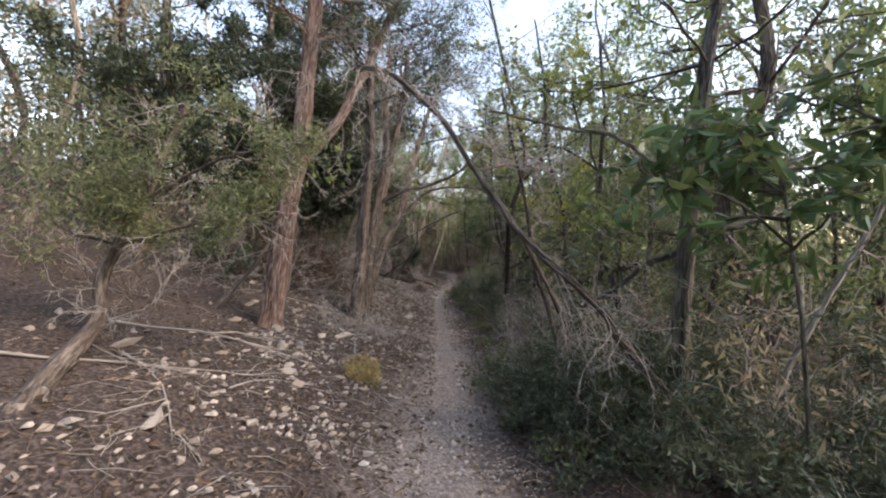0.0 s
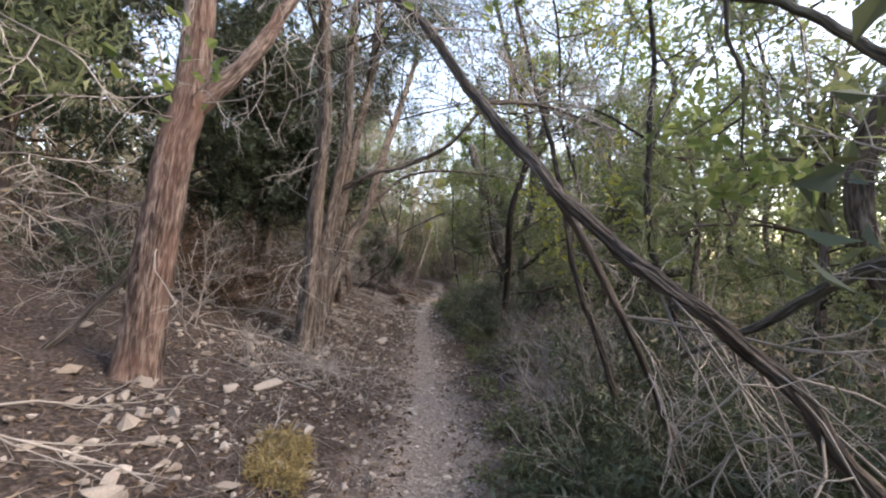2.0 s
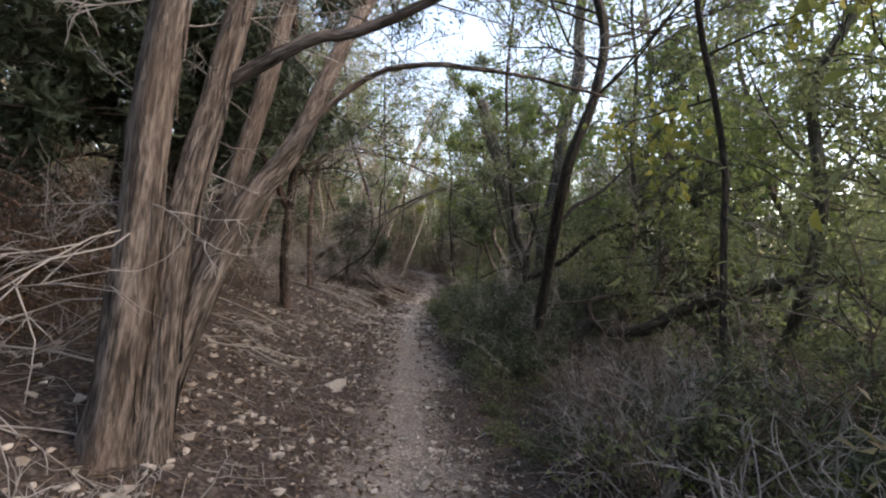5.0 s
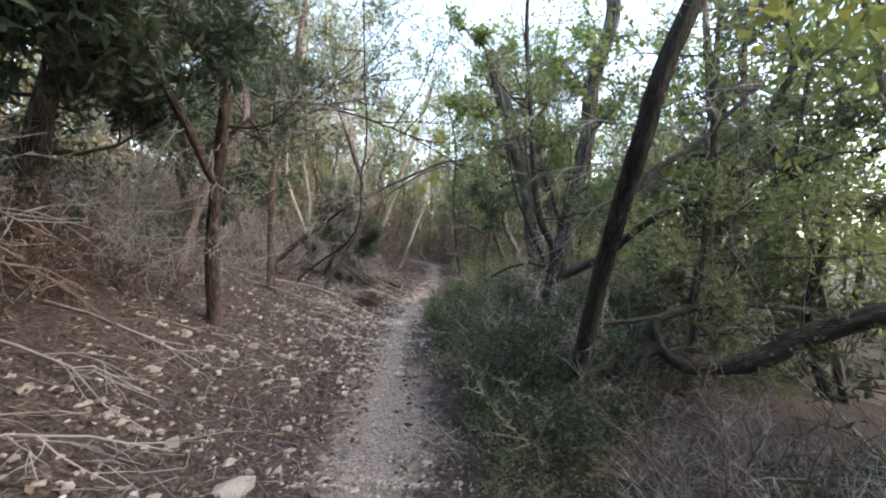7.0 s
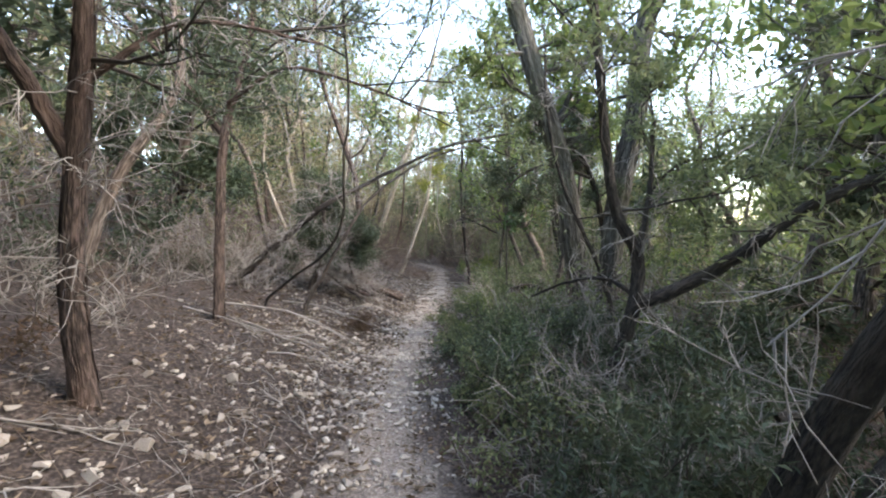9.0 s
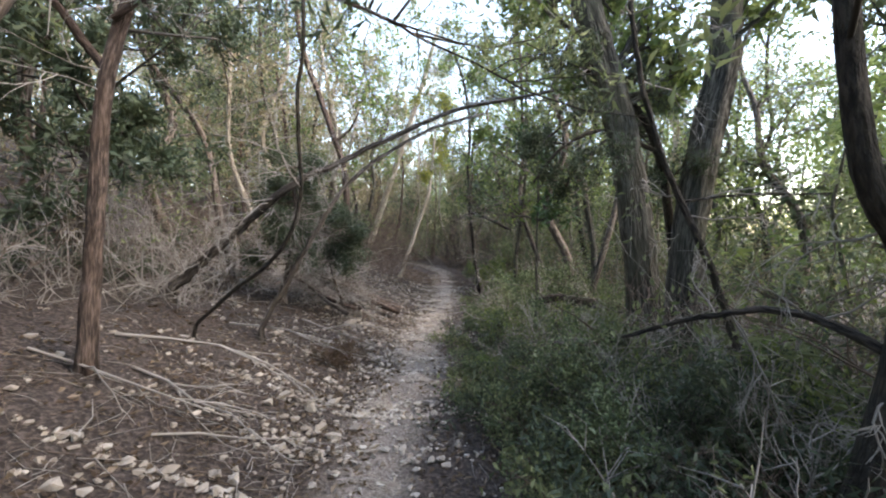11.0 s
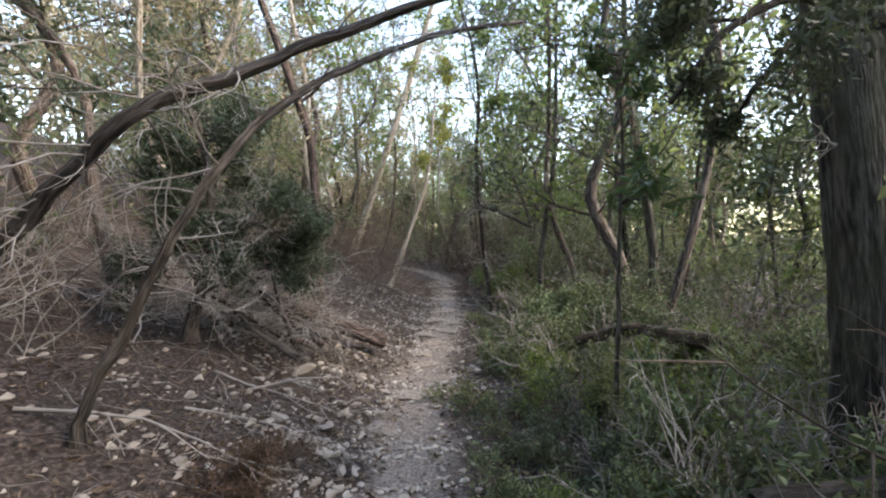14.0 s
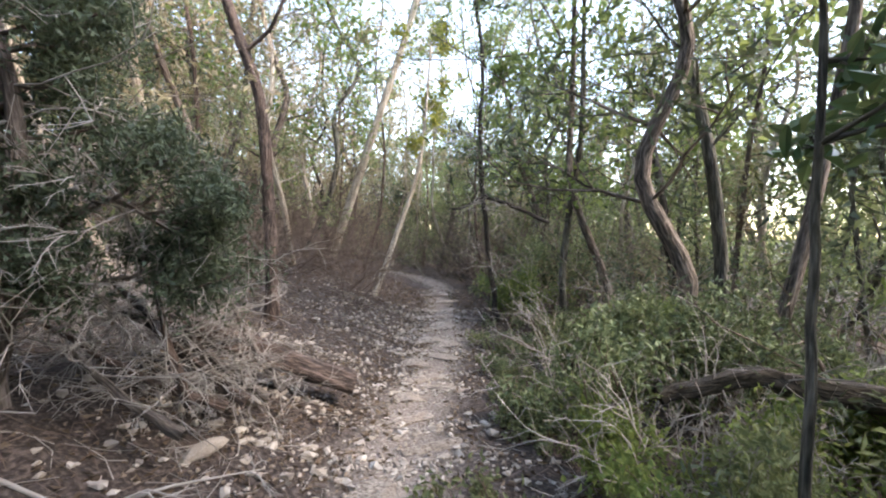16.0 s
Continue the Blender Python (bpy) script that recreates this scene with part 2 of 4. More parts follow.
def blades(where, way, length, width, fold=0.25, full=False):
    """Leaves or needle sprays: one folded lozenge at each place, pointing its way."""
    n = len(where)
    way = unit(way)
    side = unit(np.cross(way, rs.normal(size=(n, 3))))
    if np.mean(width) < 0.3 * np.mean(length):
        l, w = np.broadcast_to(length, n)[:, None], np.broadcast_to(width, n)[:, None]
        v = np.stack([where, where + way * l * 0.4 + side * w, where + way * l], 1).reshape(-1, 3)
        return v, [np.arange(n * 3).reshape(-1, 3)]
    up = np.cross(side, way)
    l, w = np.broadcast_to(length, n)[:, None], np.broadcast_to(width, n)[:, None]
    if full:
        rows = []
        for f, g in ((0, 0), (0.28, 0.46), (0.62, 0.42), (1.0, 0), (0.62, -0.42), (0.28, -0.46)):
            rows.append(where + way * l * f + side * w * g + up * (w * (abs(g) * 0.5) - l * 0.18 * f * f))
        i = np.arange(n)[:, None] * 6
        return np.stack(rows, 1).reshape(-1, 3), [np.concatenate([i + np.array([[0, 1, 2, 3]]), i + np.array([[0, 3, 4, 5]])])]
    a = where
    b = where + way * l * 0.45 + side * w * 0.5 + up * w * fold
    c = where + way * l - up * w * fold
    d = where + way * l * 0.45 - side * w * 0.5 + up * w * fold
    v = np.stack([a, b, c, d], 1).reshape(-1, 3)
    i = np.arange(n)[:, None] * 4
    return v, [np.concatenate([i + np.array([[0, 1, 2]]), i + np.array([[0, 2, 3]])])]


def grow(p, d, length, r, depth, lines, tips, bend=0.35, lift=0.05, kids=4, spread=0.9, ratio=0.5, thin=0.5):
    """A limb that wanders, with side shoots; adds its lines, and the places where foliage sits."""
    n = 4 if depth else 2
    pts, step = [np.array(p, float)], length / n
    d = unit(np.array(d, float))
    for k in range(n):
        d = unit(d + rs.normal(0, bend / n ** 0.5, 3) + np.array([0, 0, lift]))
        pts.append(pts[-1] + d * step)
    pts = np.array(pts)
    lines.append((pts, np.linspace(r, r * 0.35, n + 1)))
    if depth:
        for k in range(kids):
            f = rs.uniform(0.25, 1.0)
            i = min(int(f * n), n - 1)
            q = pts[i] + (pts[i + 1] - pts[i]) * (f * n - i)
            dd = unit(pts[i + 1] - pts[i])
            side = unit(np.cross(dd, rs.normal(size=3)))
            grow(q, dd + side * spread * rs.uniform(0.6, 1.3), length * ratio * rs.uniform(0.6, 1.2) * (1.2 - 0.5 * f), r * thin, depth - 1,
                 lines, tips, bend, lift, kids, spread, ratio, thin)
    else:
        tips.append(pts[1:])


def off_path(lines, base=(0, 0, 0)):
    """Leaves out the twigs that would reach into the space in which one walks, and what grows on them."""
    keep = []
    for ln in lines:
        p = (ln[0] if isinstance(ln, tuple) else ln) + np.asarray(base)
        inside = (np.abs(p[:, 0] - 0.08) < 0.8) & (p[:, 1] < 16.2) & (p[:, 1] > -2) & (p[:, 2] > 0.12) & (p[:, 2] < 2.3)
        if inside.any():
            continue
        if isinstance(ln, tuple) and keep:
            held = False
            for q, _ in keep:
                a, e = q[:-1], q[1:] - q[:-1]
                f = np.clip(((ln[0][0] - a) * e).sum(1) / np.maximum((e * e).sum(1), 1e-12), 0, 1)[:, None]
                if np.linalg.norm(a + e * f - ln[0][0], axis=1).min() < 1e-4:
                    held = True
                    break
            if not held:
                continue
        elif isinstance(ln, tuple) and ln is not lines[0]:
            continue
        keep.append(ln)
    return keep


def foliage(tips, per, size, slim, spray=0.06, droop=0.0, full=False):
    """Leaves crowded along the last shoots."""
    t = np.concatenate(tips)
    p = np.repeat(t, per, 0) + rs.normal(0, spray, (len(t) * per, 3))
    way = rs.normal(size=p.shape) + np.array([0, 0, 0.3 - droop])
    return blades(p, way, size * rs.uniform(0.6, 1.3, len(p)), size * slim * rs.uniform(0.7, 1.2, len(p)), full=full)


# ---- the lie of the land ----
def centre(y):
    return np.interp(y, [-30, 0, 4, 8, 11, 14, 16, 18, 20, 22, 24.5, 26.5, 29, 34, 60], [-0.6, -0.05, 0.0, -0.02, -0.17, -0.17, -0.06, 0.14, 0.4, 0.5, 0.5, 0.0, -1.6, -5.5, -20])


def swell(x, y):
    return (0.5 * np.sin(0.9 * x + 1.3 * np.sin(0.5 * y)) + 0.5 * np.sin(1.1 * y + 0.8 + 1.1 * np.sin(0.7 * x))) * 0.05 + 0.018 * np.sin(4.1 * x + 2 * np.sin(2.3 * y)) * np.sin(3.7 * y + 1)


def land(x, y):
    x, y = np.asarray(x, float), np.asarray(y, float)
    d = x - centre(y)
    along = np.interp(y, [-40, 0, 13, 15.8, 18.6, 21, 25, 32, 60, 400], [0.0, 0, 0, -0.17, -0.2, -0.15, 0.05, 0.2, 0.3, 0.3])
    s = np.maximum(-d - 0.42, 0)
    left = np.interp(s, [0, 0.15, 1.6, 5, 14, 30, 500], [0, 0.04, 0.62, 1.7, 5.2, 8.0, 8.0])
    right = np.interp(d, [0.45, 1.0, 4, 12, 40, 500], [0, -0.05, -0.2, -0.6, -1.8, -1.8])
    rough = np.clip(np.abs(d) - 0.3, 0, 0.7) / 0.7
    return along + left + right + swell(x, y) * rough - 0.03 * np.exp(-(d / 0.3) ** 2)


def span(*stops):
    """Grid lines, from (start, step) to start."""
    out = []
    for (a, step), (b, _) in zip(stops, stops[1:]):
        out.append(np.arange(a, b - 1e-6, step))
    return np.concatenate(out + [np.array([stops[-1][0]])])


gx = span((-600, 60), (-60, 6), (-12, 0.5), (-4, 0.07), (3, 0.4), (12, 6), (60, 60), (600, 1))
gy = span((-600, 60), (-60, 6), (-6, 0.4), (0.5, 0.08), (24, 0.4), (40, 6), (100, 60), (700, 1))
X, Y = np.meshgrid(gx, gy)
near = ((X > -4.2) & (X < 3.2) & (Y > 0) & (Y < 25))
Z = land(X, Y) + np.where(near, rs.normal(0, 0.008, X.shape), 0)
nx, ny = len(gx), len(gy)
i = (np.arange(ny - 1)[:, None] * nx + np.arange(nx - 1)[None]).ravel()
me = mesh_from("ground", np.stack([X, Y, Z], -1).reshape(-1, 3), [np.stack([i, i + 1, i + nx + 1, i + nx], -1)], SOIL)
half = np.interp(Y, [0, 6, 8, 15, 18, 25], [0.56, 0.52, 0.42, 0.38, 0.46, 0.36])
half = half * (1 + 0.16 * np.sin(1.9 * Y + 1.5 * np.sin(0.8 * Y)) + 0.1 * np.sin(5.3 * Y + X))
trod = np.clip(1.25 - np.abs(X - centre(Y) - 0.07 * np.sin(1.3 * Y + 0.6)) / half * 0.95, 0, 1)
me.attributes.new("trodden", "FLOAT", "POINT").data.foreach_set("value", trod.ravel())
ground = tagged(new("ground", me), "brown leaf-strewn woodland soil with a worn gravelly footpath", "ground", "", "structure")


# ---- trees ----
def peelings(p, rad, count, top=3.2):
    """Long narrow strips of bark that stand off a trunk at one end; each has two faces and an edge."""
    run = np.concatenate([[0], np.cumsum(np.linalg.norm(np.diff(p, axis=0), axis=1))])
    vs, qs, cs = [], [], []
    for k in range(count):
        length, width, a, twist = rs.uniform(0.12, 0.5), rs.uniform(0.008, 0.022), rs.uniform(0, 6.28), rs.normal(0, 0.15)
        at0 = rs.uniform(0, min(run[-1], top) - length)
        lift = np.array([0.9, 1.03, 1.06, 1.08 + rs.uniform(0, 0.22)])
        if rs.uniform() < 0.6:
            lift = lift[::-1]
        base = len(vs) * 8
        rows, grain = [], []
        for j in range(4):
            at = at0 + length * j / 3
            c = np.array([np.interp(at, run, p[:, i]) for i in range(3)])
            r = np.interp(at, run, rad)
            aa = a + twist * j / 3
            out, side = np.array([math.cos(aa), math.sin(aa), 0]), np.array([-math.sin(aa), math.cos(aa), 0])
            w = width * (1 if j in (1, 2) else 0.55)
            for g in (-w, w):
                rows.append(c + out * r * lift[j] + side * g)
                grain.append((math.cos(aa) * r, math.sin(aa) * r + g, at + k))
        vs.append(np.array(rows))
        cs.append(np.array(grain))
        qs += [[base + 2 * j, base + 2 * j + 1, base + 2 * j + 3, base + 2 * j + 2] for j in range(3)]
    return np.concatenate(vs), [np.array(qs)], np.concatenate(cs)


def tree(name, label, stems, mat, limbs=(), crown=None, leaf=None, ridge=0.1, group="", dead=None, twig=None, sides=14, category="tree", upright=True, droop=(-0.5, 0.4), shag=0):
    """stems and limbs: (points, first radius, last radius). crown: (height from which shoots grow, their number, length, leaves per tip, leaf size, slimness).
    dead: (number, length) of bare grey shoots on the lower trunk."""
    base = np.array(stems[0][0][0], float)
    base[2] = land(base[0], base[1]) - 0.03
    ob = thing(name, base, label, category, group)
    rel = lambda pts: np.asarray(pts, float) - base
    lines, tips, bare = [], [], []
    for pts, r0, r1 in stems:
        p = smooth_line(rel(pts), max(14, 6 * len(pts)))
        if r0 < 0.06:
            crook = rs.normal(0, min(0.012, r0 * 0.35), p[1:-1].shape)
            p[1:-1] += (crook + np.roll(crook, 1, 0) + np.roll(crook, 2, 0)) / 3
        if upright and (pts is stems[0][0] or pts[0][2] < base[2] + 0.5):
            p = np.vstack([[p[0, 0], p[0, 1], min(-0.05, p[0, 2] - 0.1)], p])
        rad = np.linspace(r0, r1, len(p))
        h = np.clip((p[:, 2] - p[0, 2]) / (r0 * 5), 0, 1)
        rad = rad * (1 + 0.4 * (1 - h) ** 2) if upright else rad
        part("trunk", mesh_from("trunk", *tubes([(p, rad)], sides, ridge), mat), ob)
        if shag:
            tagged(part("loose_bark", mesh_from("loose_bark", *peelings(p, rad, shag), mat), ob), "loose peeling strips of bark", kind="stuff")
        if crown:
            low, count, length = crown[:3]
            for k in range(count):
                f = rs.uniform(0, 1)
                hi = [j for j in range(len(p)) if p[j, 2] > low]
                if not hi:
                    break
                j = hi[min(int(f * len(hi)), len(hi) - 1)]
                a = rs.uniform(0, 2 * np.pi)
                lines.append([])
                grow(p[j], (math.cos(a), math.sin(a), rs.uniform(-0.1, 0.6)), length * rs.uniform(0.5, 1.2), max(0.012, rad[j] * 0.3), 2, lines[-1], tips)
        if dead:
            for k in range(dead[0]):
                j = rs.randint(len(p) // 6, len(p))
                a = rs.uniform(0, 2 * np.pi)
                bare.append([])
                grow(p[j], (math.cos(a), math.sin(a), rs.uniform(*droop)), dead[1] * rs.uniform(0.4, 1.2), 0.0065, 2, bare[-1], [], 0.45, -0.03, 4, 0.9, 0.55, 0.62)
    for pts, r0, r1 in limbs:
        p = smooth_line(rel(pts), 5 * len(pts))
        p[1:-1] += rs.normal(0, min(0.006, r0 * 0.12), p[1:-1].shape)
        part("limb", mesh_from("limb", *tubes([(p, np.linspace(r0, r1, len(p)))], 9, ridge * 0.7), mat), ob)
        if crown:
            for k in range(max(3, crown[1] // 4)):
                j = rs.randint(len(p) // 2, len(p))
                if p[j, 2] > crown[0]:
                    lines.append([])
                    grow(p[j], unit(p[-1] - p[0]) + rs.normal(0, 0.6, 3), crown[2] * rs.uniform(0.4, 1.0), 0.012, 2, lines[-1], tips)
        if dead:
            for k in range(dead[0] // 2):
                j = rs.randint(len(p) // 4, len(p))
                bare.append([])
                grow(p[j], rs.normal(0, 1, 3), dead[1] * rs.uniform(0.4, 1.0), 0.006, 2, bare[-1], [], 0.45, -0.04, 4, 0.9, 0.55, 0.62)
    lines, bare = [[k for k in (off_path(shoot, base) for shoot in group_of) if k] for group_of in (lines, bare)]
    tips = off_path(tips, base)
    for shoot in lines:
        part("branch", mesh_from("branch", *tubes(shoot, 4), twig or mat), ob)
    if tips and crown:
        part("crown", mesh_from("crown", *foliage(tips, *crown[3:], full=crown[5] > 0.4), leaf, False), ob)
    for shoot in bare:
        part("dead_branch", mesh_from("dead_branch", *tubes(shoot, 3), TWIG_GREY), ob, "bare bleached dead branch")
    return ob


def shoot_top(pts, height=5.0, lean=0.12):
    """Carries a trunk on above what was given, to its full height."""
    p = [tuple(q) for q in pts]
    d = np.array(p[-1]) - np.array(p[-2])
    d = d / max(d[2], 0.2)
    while p[-1][2] < height:
        d[:2] *= 0.7
        p.append(tuple(np.array(p[-1]) + np.array([d[0] + rs.normal(0, lean), d[1] + rs.normal(0, lean), 1.0]) * 1.1))
    return p


# cedar beside the path, forked, with rust-red shaggy bark
tree("cedar_tree", "forked cedar with peeling rust-red shaggy bark", [(shoot_top([(-2.07, 5.08, 0.5), (-1.93, 5.1, 1.5), (-1.82, 5.12, 2.25), (-1.72, 5.13, 2.65), (-1.64, 5.15, 3.6)]), 0.12, 0.06)], CEDAR,
     [([(-1.74, 5.13, 2.5), (-1.36, 5.25, 2.95), (-1.1, 5.45, 3.55), (-0.75, 5.7, 4.5), (-0.6, 5.8, 5.4)], 0.075, 0.035)],
     (3.2, 20, 1.3, 14, 0.085, 0.2), JUNIPER, 0.16, dead=(34, 0.9), shag=90)
# dead trunk that has fallen across, its top propped high
tree("fallen_dead_tree", "dead cedar trunk leaning down across the path edge, bare twigs hanging", [([(2.0, 2.85, 0.0), (1.58, 3.05, 0.5), (1.32, 3.2, 0.8), (1.19, 3.3, 1.07), (0.99, 3.4, 1.26), (0.83, 3.55, 1.45), (0.58, 3.72, 1.75), (0.42, 3.95, 2.04), (0.2, 4.2, 2.44), (-0.07, 4.4, 2.9), (-0.64, 4.72, 3.46), (-1.05, 4.98, 3.62)], 0.031, 0.028)], DEADWOOD,
     [([(0.45, 3.9, 2.0), (0.66, 3.85, 1.7), (0.9, 3.85, 1.25), (1.12, 3.85, 0.75), (1.32, 3.85, 0.0)], 0.022, 0.014),
      ([(0.3, 4.1, 2.25), (0.8, 4.6, 2.4), (1.5, 5.0, 2.35)], 0.016, 0.006)], None, None, 0.2, dead=(80, 0.85), droop=(-1.6, 0.1), category="fallen tree", sides=12, shag=60)
# clump of cedar stems
tree("cedar_clump", "clump of upright grey cedar stems from one base", [
    (shoot_top([(-1.44, 7.0, 0.38), (-1.34, 7.0, 1.25), (-1.3, 7.05, 2.07), (-1.21, 7.1, 3.09)]), 0.1, 0.055),
    (shoot_top([(-1.3, 7.1, 0.36), (-1.22, 7.15, 1.45), (-1.12, 7.3, 2.21), (-0.99, 7.4, 3.07)]), 0.085, 0.045),
    (shoot_top([(-1.34, 7.1, 0.4), (-1.05, 7.4, 1.5), (-0.8, 7.7, 2.06), (-0.64, 8.2, 2.89), (-0.43, 9.0, 3.95)]), 0.075, 0.04),
    (shoot_top([(-1.5, 7.3, 0.4), (-1.2, 7.8, 1.9), (-1.0, 8.1, 3.2)]), 0.07, 0.04)], GREYCEDAR,
     [([(-1.04, 7.3, 2.3), (-0.63, 7.2, 2.49), (-0.23, 7.1, 2.56), (0.3, 6.9, 2.78), (0.82, 6.6, 3.3)], 0.035, 0.014),
      ([(-0.95, 7.5, 1.8), (-0.3, 7.6, 2.5), (0.5, 7.7, 2.6), (1.3, 7.8, 2.5)], 0.022, 0.01)],
     (3.0, 14, 2.1, 11, 0.085, 0.2), JUNIPER, 0.14, dead=(14, 1.0), twig=TWIG_DARK, shag=45)
# limbed tree at the start
tree("limbed_tree", "dark grey tree with long crooked bare limbs", [(shoot_top([(1.8, 3.3, 0.0), (1.85, 3.3, 1.0), (1.89, 3.3, 1.53), (1.94, 3.3, 1.98), (1.99, 3.3, 2.4), (2.05, 3.3, 3.0)], 5), 0.068, 0.04)], FURROWED,
     [([(1.89, 3.3, 1.5), (1.68, 3.5, 1.38), (1.5, 3.75, 1.15), (1.3, 4.0, 0.95)], 0.032, 0.012), ([(1.93, 3.3, 1.9), (1.64, 3.4, 2.2), (1.4, 3.5, 2.42), (1.0, 3.6, 2.52), (0.4, 3.7, 2.7)], 0.024, 0.008),
      ([(1.9, 3.3, 1.6), (2.3, 3.2, 1.7), (2.9, 3.0, 1.95)], 0.035, 0.015), ([(1.96, 3.3, 2.2), (2.3, 3.1, 2.35), (2.8, 2.9, 2.9)], 0.03, 0.012)],
     (2.5, 9, 1.2, 3, 0.06, 0.7), BROAD, 0.13, dead=(6, 0.7), twig=TWIG_DARK)
# hanging dead limb
tree("leaning_dead_tree", "thin dead dark stem leaning down the bank", [([(1.3, 4.35, -0.05), (1.11, 4.5, 0.87), (1.0, 4.58, 1.2), (0.95, 4.65, 1.58), (0.93, 4.75, 1.95), (0.84, 4.9, 2.5), (0.7, 5.1, 3.4)], 0.023, 0.016)], DARKBARK, (), None, None, 0.12, dead=(16, 0.5), sides=9)
# leaning dark trunk
tree("leaning_tree", "dark trunk leaning steeply away from the path", [(shoot_top([(1.42, 10.25, -0.1), (1.48, 10.0, 0.5), (1.47, 9.7, 1.11), (1.41, 9.25, 1.68), (1.38, 8.98, 2.0), (1.42, 8.85, 2.35), (1.6, 8.8, 2.9), (1.7, 8.9, 3.6), (1.5, 9.2, 4.6)], 7), 0.07, 0.03)], DARKBARK,
     [([(1.41, 9.25, 1.66), (1.65, 9.3, 1.9), (1.98, 9.4, 2.1), (2.4, 9.5, 2.5)], 0.03, 0.014)], (2.9, 24, 2.0, 8, 0.07, 0.35), OLIVE, 0.14, dead=(12, 0.7), twig=TWIG_DARK)
tree("looping_tree", "low dark trunk with a limb looping back over itself", [([(2.1, 10.25, -0.1), (2.05, 10.2, 0.3), (2.23, 10.2, 0.52), (2.47, 10.1, 0.43), (2.87, 10.0, 0.5), (3.34, 9.9, 0.78), (4.2, 9.7, 1.1), (5.2, 9.6, 1.2)], 0.07, 0.08)], DARKBARK,
     [([(2.23, 10.2, 0.52), (2.2, 10.25, 0.74), (2.5, 10.3, 0.85), (3.11, 10.4, 0.9), (4.12, 10.6, 0.8)], 0.045, 0.03), ([(1.6, 10.2, 0.72), (1.89, 10.2, 0.76), (2.3, 10.25, 0.8)], 0.02, 0.02)], None, None, 0.14, dead=(8, 0.5))
# two trees on the bank
tree("cedar_tree", "small red-brown cedar forking above the bank", [(shoot_top([(-1.87, 11.05, 0.5), (-1.88, 11.0, 1.0), (-1.87, 11.0, 1.51), (-1.82, 11.0, 2.08), (-1.77, 11.0, 2.77)], 6), 0.068, 0.04)], REDBARK,
     [([(-1.86, 11.0, 1.9), (-2.0, 10.95, 2.2), (-2.14, 10.9, 2.5), (-2.35, 10.8, 3.0), (-2.5, 10.7, 3.8)], 0.05, 0.025), ([(-1.8, 11, 2.3), (-1.3, 11.2, 2.75), (-0.6, 11.6, 2.8)], 0.02, 0.01)],
     (1.9, 16, 1.2, 13, 0.08, 0.2), JUNIPER, 0.14, dead=(26, 0.9), twig=TWIG_DARK, shag=60)
tree("cedar_tree", "slender cedar with thin spreading limbs and olive sprays", [(shoot_top([(-2.02, 12.98, 0.6), (-2.1, 13.2, 1.53), (-2.12, 13.4, 2.61), (-1.94, 13.6, 3.62)], 7.5), 0.056, 0.03)], REDBARK,
     [([(-2.13, 13.4, 2.5), (-2.43, 13.2, 3.03), (-2.9, 13.0, 3.63)], 0.03, 0.015), ([(-2.1, 13.4, 2.9), (-1.4, 13.4, 3.3), (-0.4, 13.6, 3.1), (0.1, 13.7, 2.9)], 0.025, 0.01)],
     (2.3, 24, 2.2, 9, 0.08, 0.22), OLIVE, 0.12, dead=(10, 0.9), twig=TWIG_DARK)
tree("leaning_dead_tree", "long grey dead trunk leaning low over the path", [([(-2.7, 15.0, 0.78), (-2.45, 14.95, 0.98), (-1.98, 14.84, 1.36), (-1.6, 14.74, 1.66), (-1.2, 14.65, 1.93), (-0.79, 14.8, 2.15), (-0.35, 14.9, 2.41), (0.57, 15.2, 2.85), (1.92, 15.5, 3.17)], 0.052, 0.018)], DEADWOOD, (), None, None, 0.13, dead=(34, 0.8), sides=11, category="fallen tree")
tree("leaning_dead_tree", "thinner dead stem leaning over the path", [([(-1.65, 14.75, 0.4), (-1.43, 14.7, 0.78), (-1.22, 14.65, 1.12), (-1.04, 14.62, 1.41), (-0.8, 14.8, 1.86), (-0.4, 15.1, 2.27), (0.1, 15.5, 2.65), (0.8, 15.9, 2.95)], 0.03, 0.013)], DEADWOOD, (), None, None, 0.12, dead=(16, 0.7), sides=10, category="fallen tree")
tree("crooked_sapling", "thin dark crooked sapling on the bank", [(shoot_top([(-1.98, 14.1, 0.5), (-1.9, 14.05, 0.64), (-1.47, 13.75, 0.94), (-1.02, 13.5, 1.27), (-0.83, 13.4, 1.64), (-0.8, 13.3, 1.97), (-0.78, 13.2, 2.3), (-0.7, 13.1, 2.8)], 5), 0.016, 0.01)], DARKBARK, (), (2.2, 8, 1.0, 9, 0.08, 0.22), OLIVE, 0.1, dead=(8, 0.6), twig=TWIG_DARK, sides=9)
